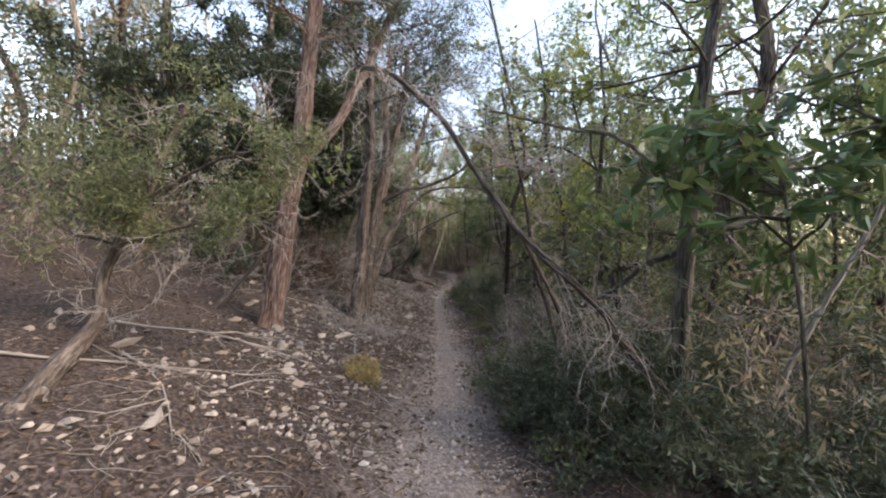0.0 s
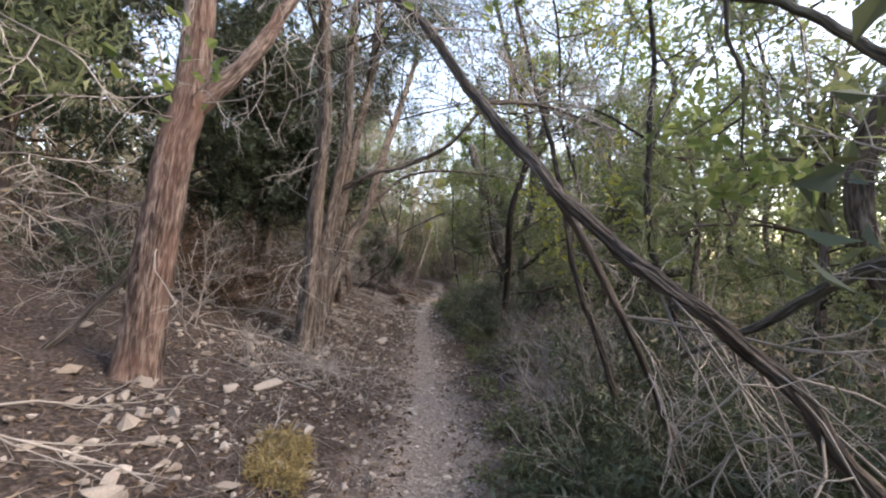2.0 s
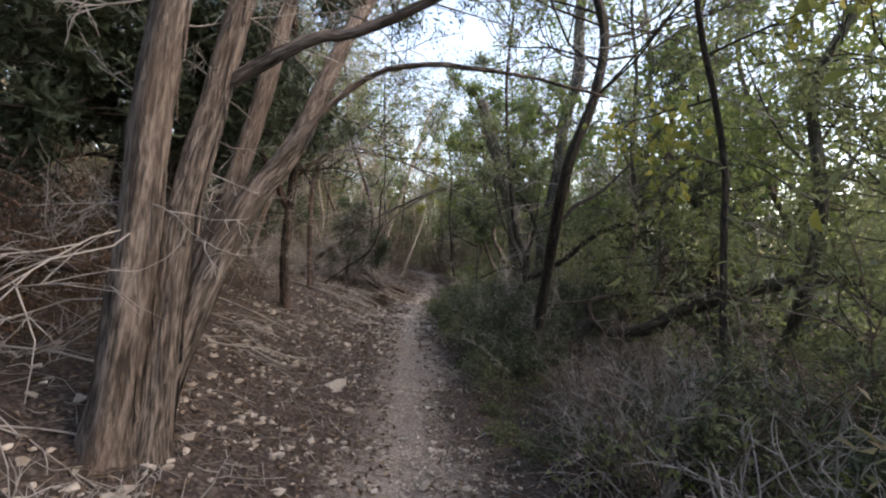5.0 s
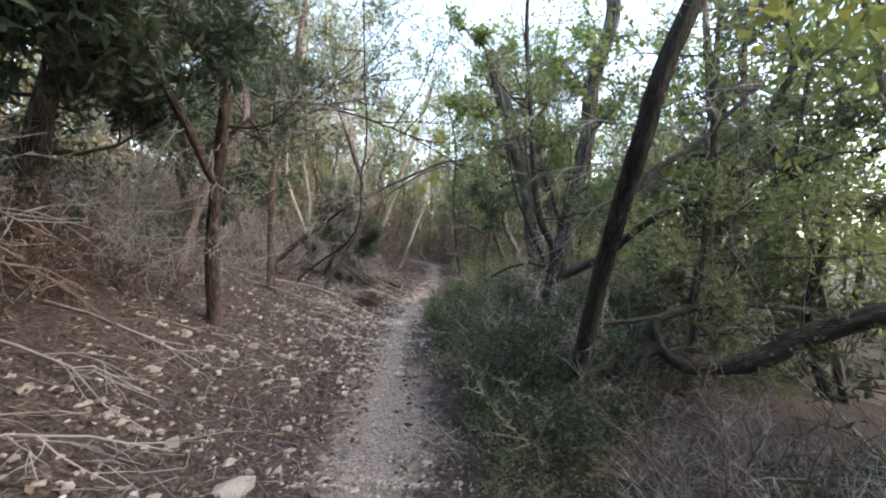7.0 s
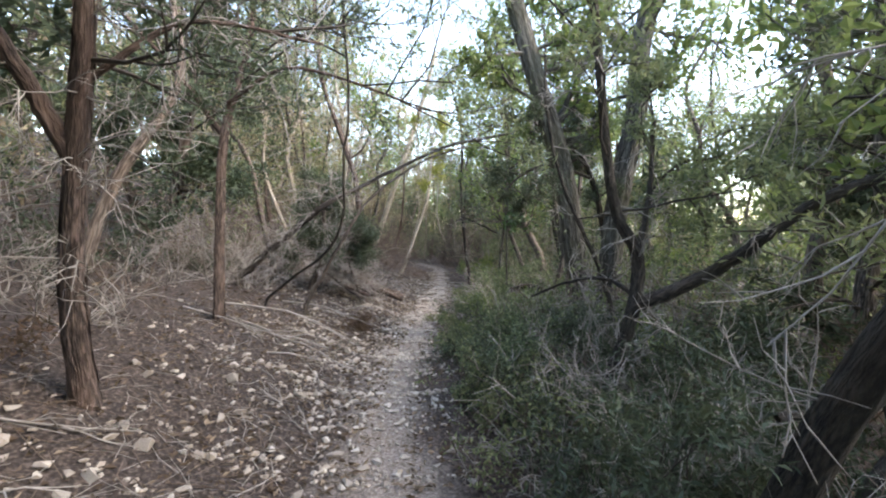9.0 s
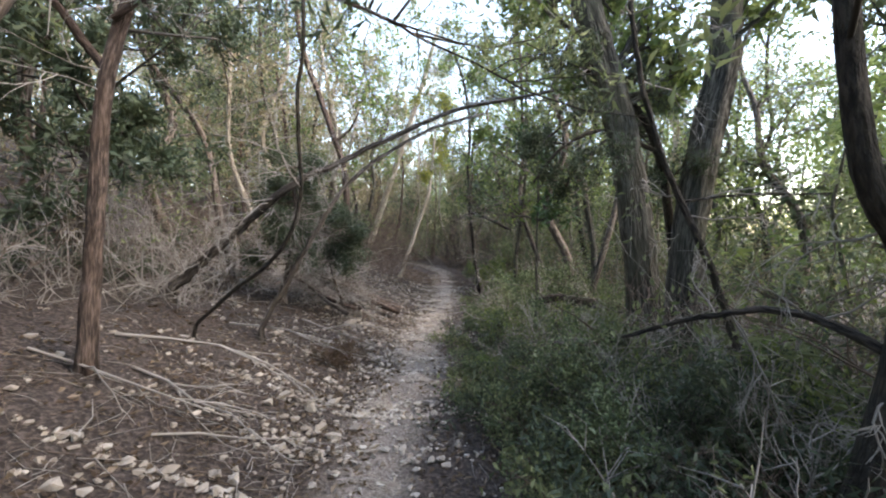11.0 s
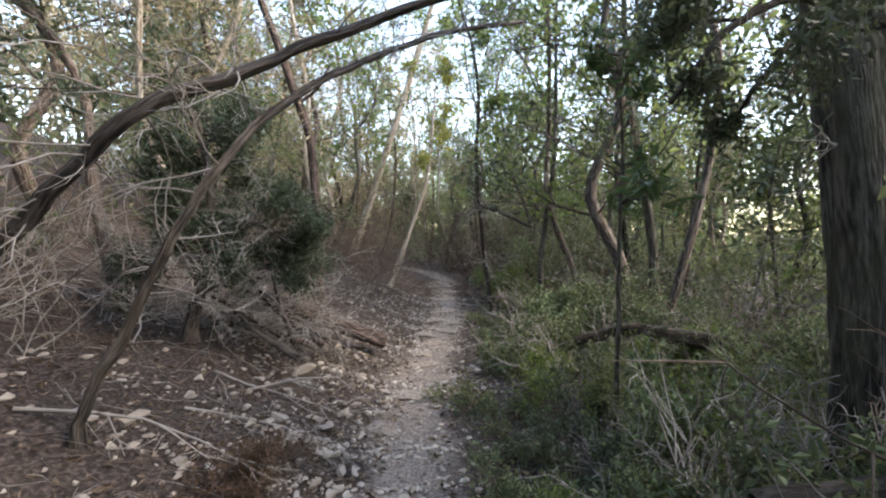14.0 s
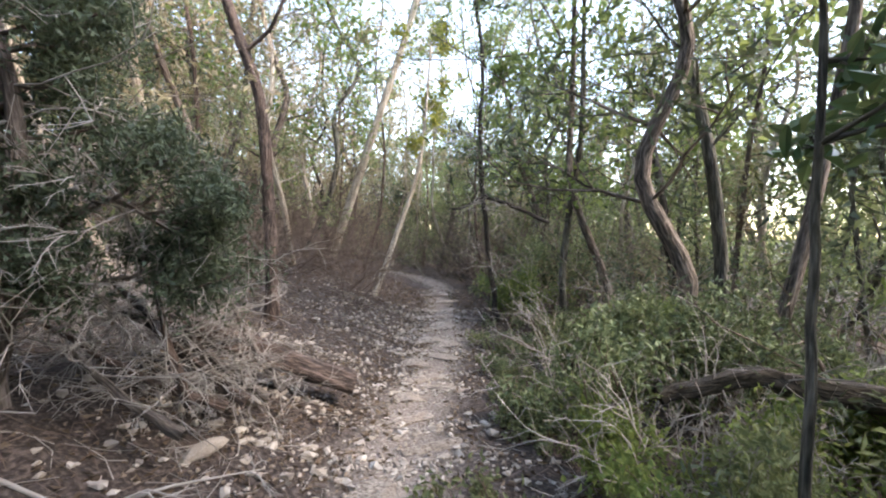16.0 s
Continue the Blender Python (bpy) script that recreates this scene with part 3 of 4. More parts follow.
# twin old trunks
tree("old_tree", "thick furrowed old trunk with a broken reddish top", [([(2.42, 14.7, -0.1), (2.34, 14.65, 0.5), (2.22, 14.6, 1.42), (2.08, 14.6, 2.24), (1.88, 14.55, 2.9), (1.6, 14.5, 3.7), (1.3, 14.5, 4.7)], 0.155, 0.11)], FURROWED,
     [([(1.88, 14.55, 2.9), (2.2, 14.4, 3.6), (2.6, 14.3, 4.6)], 0.05, 0.02)], (2.9, 14, 1.0, 7, 0.075, 0.75), BROAD, 0.16, dead=(14, 0.8), sides=20)
tree("old_tree", "thick furrowed grey trunk leaning outward", [(shoot_top([(2.76, 14.8, -0.1), (2.82, 14.8, 0.6), (2.9, 14.8, 1.63), (3.04, 14.8, 2.49), (3.2, 14.8, 3.3)], 7), 0.16, 0.1)], FURROWED, (), (3.4, 14, 1.5, 7, 0.075, 0.75), BROAD, 0.16, dead=(10, 0.8), sides=20)
tree("forked_tree", "low dark forked tree with a thick side limb", [(shoot_top([(1.45, 11.7, -0.1), (1.55, 11.68, 0.39), (1.63, 11.68, 0.64), (1.72, 11.68, 1.02), (1.72, 11.68, 1.33), (1.58, 11.68, 1.58), (1.5, 11.68, 1.9), (1.44, 11.68, 2.4), (1.39, 11.68, 2.9)], 5), 0.06, 0.018)], DARKBARK,
     [([(1.7, 11.68, 0.92), (1.85, 11.58, 1.02), (2.17, 11.48, 1.21), (2.38, 11.38, 1.4), (2.7, 11.2, 1.7), (3.2, 11, 1.9)], 0.055, 0.035), ([(1.72, 11.68, 1.25), (1.83, 11.78, 1.57), (1.92, 11.88, 1.9), (2.0, 12, 2.4)], 0.028, 0.014),
      ([(1.72, 11.68, 1.0), (1.62, 11.98, 1.1), (1.36, 12.18, 1.05), (1.12, 12.48, 0.88)], 0.02, 0.01)], (1.7, 10, 0.9, 10, 0.08, 0.25), OLIVE, 0.13, dead=(12, 0.6), twig=TWIG_DARK)
tree("thin_dark_tree", "thin dark bare stem slanting through the undergrowth", [([(2.25, 13.05, -0.1), (2.1, 13.0, 0.7), (1.96, 13.0, 1.11), (1.71, 13.0, 1.65), (1.56, 13.0, 2.0), (1.4, 13.0, 2.6), (1.35, 13.0, 3.4)], 0.028, 0.014)], DARKBARK, [([(1.7, 13.0, 1.62), (2.2, 13.1, 1.68), (2.9, 13.2, 1.7)], 0.01, 0.006)], None, None, 0.12, dead=(8, 0.6), sides=9)
# further stems along the path
tree("bare_tree", "slim bare brown tree on the slope", [(shoot_top([(-1.53, 19.0, 0.5), (-1.53, 19, 0.9), (-1.56, 19, 1.64), (-1.64, 19, 2.68), (-1.87, 19, 3.4), (-2.07, 19, 4.0)], 7), 0.07, 0.04)], REDBARK, [([(-1.8, 19, 3.2), (-1.5, 18.9, 3.4), (-1.3, 18.8, 3.7)], 0.025, 0.015)], (4.2, 10, 1.4, 8, 0.08, 0.3), OLIVE, 0.1, dead=(8, 0.9))
tree("pale_tree", "pale peeling leaning sapling", [([(-0.85, 21.9, -0.15), (-0.6, 22.1, 0.5), (-0.36, 22.3, 1.21), (0.06, 22.5, 2.51), (0.2, 22.6, 3.7), (0.3, 22.7, 5)], 0.07, 0.02)], PALEBARK, (), (2.2, 9, 0.8, 7, 0.08, 0.5), YELLOW, 0.1, dead=(8, 0.8))
tree("pale_tree", "tall pale trunk leaning on the slope", [(shoot_top([(-2.0, 24, 0.4), (-1.86, 24, 0.8), (-1.1, 24, 3.11), (-0.22, 24, 5.77), (0.1, 24, 6.9)], 8), 0.1, 0.05)], PALEBARK, (), (4.5, 8, 1.4, 7, 0.08, 0.5), OLIVE, 0.1, dead=(10, 1.2))
tree("slim_dark_tree", "thin dark stem with an arched side branch", [(shoot_top([(1.38, 21.2, -0.2), (1.3, 21.2, 0.4), (1.18, 21.2, 1.4), (1.07, 21.2, 2.78), (1.11, 21.2, 3.97)], 6), 0.05, 0.025)], DARKBARK, [([(1.15, 21.2, 1.9), (0.8, 21, 1.7), (0.6, 20.9, 1.65)], 0.03, 0.015), ([(1.15, 21.2, 1.9), (1.5, 21, 1.75), (2.1, 20.8, 1.45)], 0.04, 0.03)], (3.4, 9, 1.0, 6, 0.08, 0.6), BROAD, 0.1, dead=(10, 0.9), twig=TWIG_DARK)

# ---- more trees that stand beside the path ----
tree("young_juniper", "young juniper with a leaning trunk and soft green sprays", [([(-2.15, 2.0, 0.55), (-2.4, 2.65, 0.76), (-2.62, 3.25, 0.95), (-2.7, 3.4, 1.3), (-2.45, 3.5, 1.9), (-2.1, 3.5, 2.7)], 0.07, 0.03)], GREYCEDAR,
     [([(-2.65, 3.42, 1.5), (-1.9, 3.3, 1.7), (-1.45, 3.25, 1.75)], 0.015, 0.006), ([(-2.45, 3.5, 1.9), (-1.7, 3.3, 2.2), (-1.2, 3.2, 2.25)], 0.014, 0.006)],
     (0.75, 16, 0.65, 12, 0.06, 0.2), OLIVE, 0.14, dead=(14, 0.6), category="juniper")
tree("broadleaf_sapling", "sapling with large dark glossy pointed leaves", [([(2.0, 2.35, -0.1), (1.95, 2.3, 0.9), (1.82, 2.25, 1.6), (1.7, 2.2, 2.1)], 0.013, 0.007)], FURROWED,
     [([(1.85, 2.25, 1.5), (1.5, 2.2, 1.75), (1.25, 2.15, 1.8)], 0.01, 0.005), ([(1.7, 2.2, 1.9), (2.1, 2.1, 2.1), (2.5, 2.0, 2.1)], 0.01, 0.005)], (1.5, 11, 0.55, 1, 0.13, 0.45, 0.05, 0.6), GLOSSY, 0.1, category="sapling")
tree("pale_sapling", "thin pale bare sapling leaning out", [([(2.05, 2.92, -0.1), (2.2, 2.85, 0.5), (2.42, 2.75, 1.1), (2.67, 2.6, 1.75), (2.9, 2.5, 2.5)], 0.022, 0.012)], PALEBARK, (), None, None, 0.1, dead=(6, 0.6), sides=8, category="sapling")
tree("vine_tree", "slender tree hung with yellow-green lobed leaves", [(shoot_top([(2.45, 5.9, -0.15), (2.4, 5.9, 0.8), (2.2, 6.0, 1.6), (2.25, 6.1, 2.6), (2.3, 6.1, 3.4)], 4.5), 0.04, 0.02)], DARKBARK,
     [([(2.2, 6.0, 1.6), (1.9, 5.8, 1.75), (1.6, 5.6, 1.7)], 0.012, 0.006), ([(2.25, 6.1, 2.6), (1.7, 6.3, 3.0), (1.0, 6.5, 3.0)], 0.016, 0.006)], (1.5, 4, 0.9, 1, 0.06, 0.85, 0.07, 0.6), YELLOW, 0.1, twig=TWIG_DARK)
tree("vine_tree", "slender tree with sparse yellow-green round leaves", [(shoot_top([(2.3, 7.9, -0.1), (2.25, 7.9, 1.4), (2.2, 7.9, 2.3), (1.9, 7.8, 3.3)], 4.5), 0.026, 0.014)], DARKBARK, (), (2.2, 10, 1.0, 2, 0.07, 0.85, 0.07, 0.6), YELLOW, 0.1, dead=(10, 0.7), twig=TWIG_DARK)
for k, (x, y, low, h) in enumerate([(-3.6, 8.0, 0.9, 5.5), (-3.2, 9.5, 1.1, 5.0), (-4.8, 6.8, 1.0, 5.5), (-3.3, 10.6, 1.0, 5.0), (-3.9, 15.4, 0.8, 4.0), (-2.75, 9.2, 1.5, 4.2), (4.4, 12.6, 0.4, 4.5)]):
    z = float(land(x, y))
    tree("dense_juniper", "dense dark juniper with low sweeping foliage", [([(x, y, z), (x + 0.1, y, z + 1.2), (x + 0.3, y + 0.1, z + 2.6), (x + 0.3, y + 0.2, z + h)], 0.11, 0.04)], GREYCEDAR, (), (low, 28, 1.4, 15, 0.13, 0.27), JUNIPER, 0.14, group="dense junipers", dead=(16, 1.1), twig=TWIG_DARK, category="juniper")
for x, y, h in ((3.5, 5.7, 2.9), (3.5, 7.6, 3.1), (2.9, 10.9, 2.6)):
    tree("feathery_juniper", "open feathery olive-green juniper in the light", [([(x, y, -0.3), (x + 0.1, y, 0.9), (x + 0.25, y + 0.1, 1.9), (x + 0.2, y + 0.2, h)], 0.06, 0.02)], GREYCEDAR, (), (0.3, 22, 1.2, 9, 0.09, 0.22), OLIVE, 0.14, group="feathery junipers", dead=(12, 0.9), twig=TWIG_DARK, category="juniper")
tree("hanging_juniper", "dark juniper with drooping dense foliage beside the path", [([(3.2, 15.4, -0.2), (3.0, 15.3, 1.2), (2.6, 14.95, 2.3), (2.1, 14.65, 2.8), (1.6, 14.45, 3.0)], 0.06, 0.02)], DARKBARK,
     [([(2.6, 14.95, 2.3), (1.9, 14.6, 2.45), (1.4, 14.45, 2.25), (1.1, 14.4, 1.9)], 0.025, 0.01), ([(2.1, 14.65, 2.8), (1.6, 14.5, 2.6), (1.2, 14.4, 2.3)], 0.02, 0.01), ([(2.3, 14.75, 2.55), (1.8, 14.5, 2.3), (1.45, 14.4, 1.95)], 0.02, 0.01)],
     (2.3, 15, 0.5, 17, 0.05, 0.3, 0.05, 0.3), JUNIPER, 0.12, twig=TWIG_DARK, category="juniper")
tree("broadleaf_sapling", "thin upright sapling with large dark hanging leaves", [([(1.43, 15.6, -0.2), (1.45, 15.6, 0.6), (1.44, 15.6, 1.2), (1.45, 15.6, 1.7), (1.43, 15.62, 2.6)], 0.02, 0.01)], FURROWED, (), (1.55, 9, 0.3, 1, 0.1, 0.5, 0.04, 0.7), GLOSSY, 0.1, sides=8, category="sapling")
tree("green_juniper", "bushy juniper with soft green sprays and dead lower twigs", [([(-2.0, 16.4, 0.5), (-1.85, 16.35, 1.0), (-1.75, 16.3, 1.7), (-1.85, 16.3, 2.3)], 0.06, 0.02)], GREYCEDAR,
     [([(-1.83, 16.33, 1.1), (-1.45, 16.4, 1.4), (-1.25, 16.5, 1.3)], 0.02, 0.01), ([(-1.9, 16.35, 0.8), (-1.5, 16.6, 1.0), (-1.3, 16.7, 0.9)], 0.02, 0.01)], (0.5, 30, 0.55, 22, 0.055, 0.25), JUNIPER, 0.13, dead=(30, 0.8), category="juniper")


# ---- fallen wood ----
def fallen(name, label, pts, r0, r1, mat, dead=0, length=0.6):
    p = np.asarray(pts, float)
    tree(name, label, [([tuple(q) for q in p], r0, r1)], mat, (), None, None, 0.16, dead=(dead, length) if dead else None, sides=14, category="log", upright=False)


fallen("fallen_log", "short dark rotting log lying against the path", [(-0.42, 17.6, 0.06), (-0.8, 17.5, 0.22), (-1.22, 17.36, 0.44), (-1.65, 17.25, 0.62)], 0.085, 0.085, REDBARK, 4, 0.4)
fallen("fallen_log", "dark weathered branch log on the bank", [(-1.15, 17.2, 0.2), (-1.4, 17.1, 0.5), (-1.75, 17.0, 0.75)], 0.05, 0.03, DEADWOOD, 22, 0.7)
fallen("fallen_log", "black rotting log lying in the undergrowth", [(1.5, 16.6, 0.3), (1.97, 16.5, 0.44), (2.27, 16.4, 0.4), (2.9, 16.2, 0.32), (3.8, 16.0, 0.1)], 0.04, 0.085, DARKBARK, 8, 0.5)
fallen("fallen_branch", "dark dead branch lying level above the undergrowth", [(1.2, 14.0, 0.42), (1.99, 14.0, 0.45), (2.96, 14.0, 0.4), (3.9, 14.1, 0.2)], 0.03, 0.04, DARKBARK, 10, 0.6)
fallen("fallen_log", "brown log lying across the bank", [(-5.2, 7.4, 1.75), (-3.6, 7.5, 1.4), (-2.2, 7.9, 1.2)], 0.09, 0.05, REDBARK, 8, 0.8)
fallen("fallen_branch", "leaning dead pole propped against a cedar", [(-2.75, 5.1, 0.75), (-2.45, 5.4, 1.2), (-2.05, 5.7, 1.9)], 0.03, 0.02, DEADWOOD, 4, 0.5)


for k, (x, y, z, dx, dy, dz, r) in enumerate([(-0.95, 16.85, 0.22, -0.85, 0.1, 0.75, 0.035), (-0.85, 16.95, 0.2, -0.7, 0.2, 0.5, 0.03), (-1.0, 16.7, 0.25, -0.9, -0.1, 0.5, 0.028), (-0.8, 17.1, 0.2, -0.5, 0.15, 0.75, 0.03), (-1.15, 16.6, 0.3, -0.25, 0.1, 0.7, 0.025), (-1.05, 16.35, 0.25, -0.6, 0.1, 0.4, 0.03)]):
    fallen("dead_limb", "splintered dead juniper limb sticking out of the brush pile", [(x, y, z), (x + dx * 0.5, y + dy * 0.5, z + dz * 0.4), (x + dx, y + dy, z + dz)], r, r * 0.4, DEADWOOD if k % 2 else REDBARK, 9, 0.6)


def ground_branch(x, y, turn, length, r=0.012, rise=0.06, label="bleached dead branch lying on the litter", mat=None):
    z = float(land(x, y))
    ob = thing("dead_branch", (x, y, z + 0.015), label, "branch", "dead branches on the ground")
    lines = []
    d = (math.cos(turn), math.sin(turn), 0.0)
    slope = float(land(x + d[0] * 0.5, y + d[1] * 0.5)) - z
    grow((0, 0, 0), (d[0] * 0.5, d[1] * 0.5, slope + 0.02), length, r, 2, lines, [], 0.35, rise * 0.2, 4, 0.7, 0.45)
    out = []
    for p, rad in lines:
        p = p.copy()
        floor_z = land(p[:, 0] + x, p[:, 1] + y) - z
        p[:, 2] = np.clip(p[:, 2], floor_z, floor_z + 0.16)
        out.append((p, rad))
    out = [ln for ln in out if np.abs(ln[0][:, 0] + x).min() > 0.5] or out[:1]
    part("stick", mesh_from("stick", *tubes(out, 4), mat or TWIG_GREY), ob)
    return ob


for x, y, turn, length, r in [(-2.9, 2.6, 0.3, 1.6, 0.014), (-2.4, 3.2, -0.2, 1.3, 0.012), (-2.9, 3.7, 0.1, 1.5, 0.013), (-1.6, 3.2, 1.2, 0.9, 0.01), (-0.75, 4.4, 2.2, 1.0, 0.011), (-2.3, 4.2, 0.5, 1.0, 0.01),
                              (-1.0, 5.9, 2.9, 0.9, 0.013), (-1.3, 6.2, 0.6, 0.9, 0.012), (-0.7, 6.0, 2.5, 0.8, 0.01), (-1.6, 6.0, 0.2, 1.0, 0.011), (-2.4, 6.6, 0.1, 1.4, 0.012), (-2.6, 7.3, -0.2, 1.3, 0.011),
                              (-2.2, 8.4, 0.3, 1.3, 0.012), (-2.5, 9.4, -0.4, 1.4, 0.012), (-2.8, 10.2, 0.1, 1.5, 0.013), (-2.3, 10.5, 0.6, 1.0, 0.01), (-0.45, 11.3, 2.4, 0.7, 0.012), (-1.4, 12.6, 0.4, 0.9, 0.01), (-2.4, 13.0, 0.0, 1.4, 0.012),
                              (-2.3, 13.6, 0.2, 1.5, 0.016), (-1.9, 13.2, -0.4, 1.2, 0.012), (-2.0, 14.8, 0.1, 1.2, 0.012), (-1.5, 15.4, 0.3, 1.1, 0.012), (-1.6, 16.0, -0.2, 1.2, 0.013), (-1.3, 15.9, 0.9, 0.8, 0.012), (-1.1, 18.4, 0.3, 0.9, 0.012),
                              (1.3, 4.0, 0.5, 1.2, 0.012), (1.2, 5.3, -0.3, 1.2, 0.012), (1.3, 6.4, 0.4, 1.3, 0.012), (1.5, 8.0, 0.2, 1.3, 0.012), (1.6, 11.4, 0.3, 1.3, 0.014), (1.5, 13.2, 0.7, 1.4, 0.012), (2.0, 13.4, -0.3, 1.2, 0.014)]:
    ground_branch(x, y, turn, length, r)


# ---- shrubs: each kind is grown a few times, then set out along the path ----
def dead_shrub(name, label, stems, length, mat, lift=0.02, category="dead shrub"):
    ob = thing(name, (0, 0, 0), label, category, "bare brush")
    for k in range(stems):
        a = rs.uniform(0, 2 * np.pi)
        lines = []
        grow((rs.normal(0, 0.06), rs.normal(0, 0.06), -0.04), (math.cos(a), math.sin(a), rs.uniform(0.3, 1.3)), length * rs.uniform(0.6, 1.2), 0.01, 2, lines, [], 0.55, lift, 4, 0.9, 0.6, 0.6)
        part("stem", mesh_from("stem", *tubes(lines, 3), mat), ob)
    return ob


def leafy_shrub(name, label, stems, length, per, size, slim, leaf, mat, lift=0.06, spray=0.05, category="shrub", bare=0):
    ob = thing(name, (0, 0, 0), label, category, "green undergrowth")
    lines, tips = [], []
    for k in range(stems):
        a = rs.uniform(0, 2 * np.pi)
        grow((rs.normal(0, 0.05), rs.normal(0, 0.05), -0.04), (math.cos(a), math.sin(a), rs.uniform(0.5, 1.6)), length * rs.uniform(0.6, 1.2), 0.007, 2, lines, tips, 0.45, lift, 4, 0.9, 0.55, 0.6)
    tagged(part("stemwork", mesh_from("stemwork", *tubes(lines, 3), mat), ob), kind="stuff")
    part("crown", mesh_from("crown", *foliage(tips, per, size, slim, spray), leaf, False), ob)
    for k in range(bare):
        a, shoot = rs.uniform(0, 2 * np.pi), []
        grow((rs.normal(0, 0.06), rs.normal(0, 0.06), -0.04), (math.cos(a), math.sin(a), rs.uniform(0.6, 1.8)), length * rs.uniform(1.0, 1.5), 0.006, 2, shoot, [], 0.5, 0.0, 4, 0.9, 0.5, 0.6)
        part("dead_stem", mesh_from("dead_stem", *tubes(shoot, 3), TWIG_GREY), ob, "bare bleached stem")
    return ob


def wood_tree(name, label, height, mat, leaf, low, shoots, length, per, size, slim, r=0.08, bend=0.25, category="tree"):
    ob = thing(name, (0, 0, 0), label, category, "woodland trees")
    pts = [(0, 0, -0.1)]
    while pts[-1][2] < height:
        pts.append((pts[-1][0] + rs.normal(0, bend), pts[-1][1] + rs.normal(0, bend), pts[-1][2] + 1.1))
    p = smooth_line(pts, 4 * len(pts))
    part("trunk", mesh_from("trunk", *tubes([(p, np.linspace(r, r * 0.3, len(p)))], 8, 0.1), mat), ob)
    lines, tips = [], []
    hi = [j for j in range(len(p)) if p[j, 2] > low]
    for k in range(shoots):
        j = hi[rs.randint(len(hi))]
        a = rs.uniform(0, 2 * np.pi)
        grow(p[j], (math.cos(a), math.sin(a), rs.uniform(0.0, 0.9)), length * rs.uniform(0.5, 1.2), r * 0.25, 2, lines, tips, 0.35, 0.05, 3)
    tagged(part("branchwork", mesh_from("branchwork", *tubes(lines, 3), mat), ob), kind="stuff")
    if per:
        part("crown", mesh_from("crown", *foliage(tips, per, size, slim, 0.14), leaf, False), ob)
    return ob


def set_out(kinds, spots, low=0.8, high=1.25, sink=0.02, spare=True):
    """The grown ones stand at the first spots; copies of them at the rest."""
    spots = [q for q in spots if not spare or not (1.35 < q[0] < 3.6 and 8.5 < q[1] < 10.3)]
    for k, (x, y) in enumerate(spots):
        src = kinds[k % len(kinds)]
        s = rs.uniform(low, high)
        m = pose(x, y, float(land(x, y)) - sink, rs.uniform(-4, 4), rs.uniform(-4, 4), rs.uniform(0, 360)) @ Matrix.Diagonal((s, s, s * rs.uniform(0.9, 1.1), 1))
        if k < len(kinds):
            src.matrix_basis = m
        else:
            c = copy_thing(src, pose(0, 0, 0))
            c.matrix_basis = m


def strip(n, d0, d1, y0, y1, gap=0.0):
    """Random spots at d0 to d1 metres from the path's middle."""
    out = []
    while len(out) < n:
        y = rs.uniform(y0, y1)
        d = rs.uniform(d0, d1)
        q = (float(centre(y)) + d, y)
        if all((q[0] - o[0]) ** 2 + (q[1] - o[1]) ** 2 > gap ** 2 for o in out) or rs.uniform() < 0.05:
            out.append(q)
    return out


grey_brush = [dead_shrub("dead_shrub", "tangled bare grey shrub", 7, 0.8, TWIG_GREY) for k in range(3)]
set_out(grey_brush, strip(36, 1.3, 2.7, 2.6, 12.5, 0.35) + strip(10, 1.1, 1.6, 10.3, 14, 0.3) + strip(22, 1.4, 3.5, 12.5, 20, 0.4), 0.5, 0.85)
twig_heap = [dead_shrub("twig_heap", "low heap of bleached broken twigs", 8, 0.8, TWIG_GREY, -0.02) for k in range(2)]
set_out(twig_heap, [(-1.25, 6.0), (-0.98, 6.15), (-1.6, 6.1), (-1.25, 6.4), (-0.8, 6.0), (1.6, 8.9), (1.9, 9.3), (2.35, 9.1), (2.7, 9.45), (1.75, 9.9), (2.2, 8.7), (3.0, 9.0), (2.5, 9.7), (3.3, 9.5), (1.5, 7.2), (1.35, 6.2), (1.7, 5.4)], 0.5, 0.68, 0.02, False)
brown_brush = [dead_shrub("bare_shrub", "bare brown twiggy shrub", 8, 1.3, TWIG_BROWN) for k in range(3)]
set_out(brown_brush, strip(34, -6.5, -2.6, 5, 26, 0.6) + strip(22, 2.2, 5, 2, 22, 0.7) + strip(22, -3.2, -1.4, 18.5, 27, 0.4) + strip(12, 0.9, 3, 21, 27, 0.4), 0.7, 1.3)
pale_brush = [dead_shrub("dead_shrub", "thicket of bleached bare twigs", 6, 1.1, TWIG_GREY) for k in range(2)]
set_out(pale_brush, strip(16, -4.5, -2.3, 4, 12, 0.5) + strip(9, -3.6, -2.3, 13.4, 15.5, 0.35) + strip(7, -2.8, -2.0, 16, 18, 0.35), 0.6, 1.0)
juniper_bush = [leafy_shrub("juniper_bush", "low dark green juniper bush", 6, 0.75, 9, 0.07, 0.2, JUNIPER, TWIG_DARK, category="juniper") for k in range(3)]
set_out(juniper_bush, strip(14, 0.95, 1.7, 2.8, 5, 0.3) + strip(12, 1.7, 3.4, 1.9, 5, 0.4) + strip(9, 0.95, 1.6, 10.5, 15, 0.35) + strip(12, 1.4, 3.6, 5, 14, 0.5) + strip(10, -5, -2.8, 6, 20, 0.7), 0.6, 1.05)
olive_bush = [leafy_shrub("green_shrub", "loose green small-leaved shrub", 6, 0.75, 3, 0.05, 0.5, OLIVE, TWIG_BROWN) for k in range(3)]
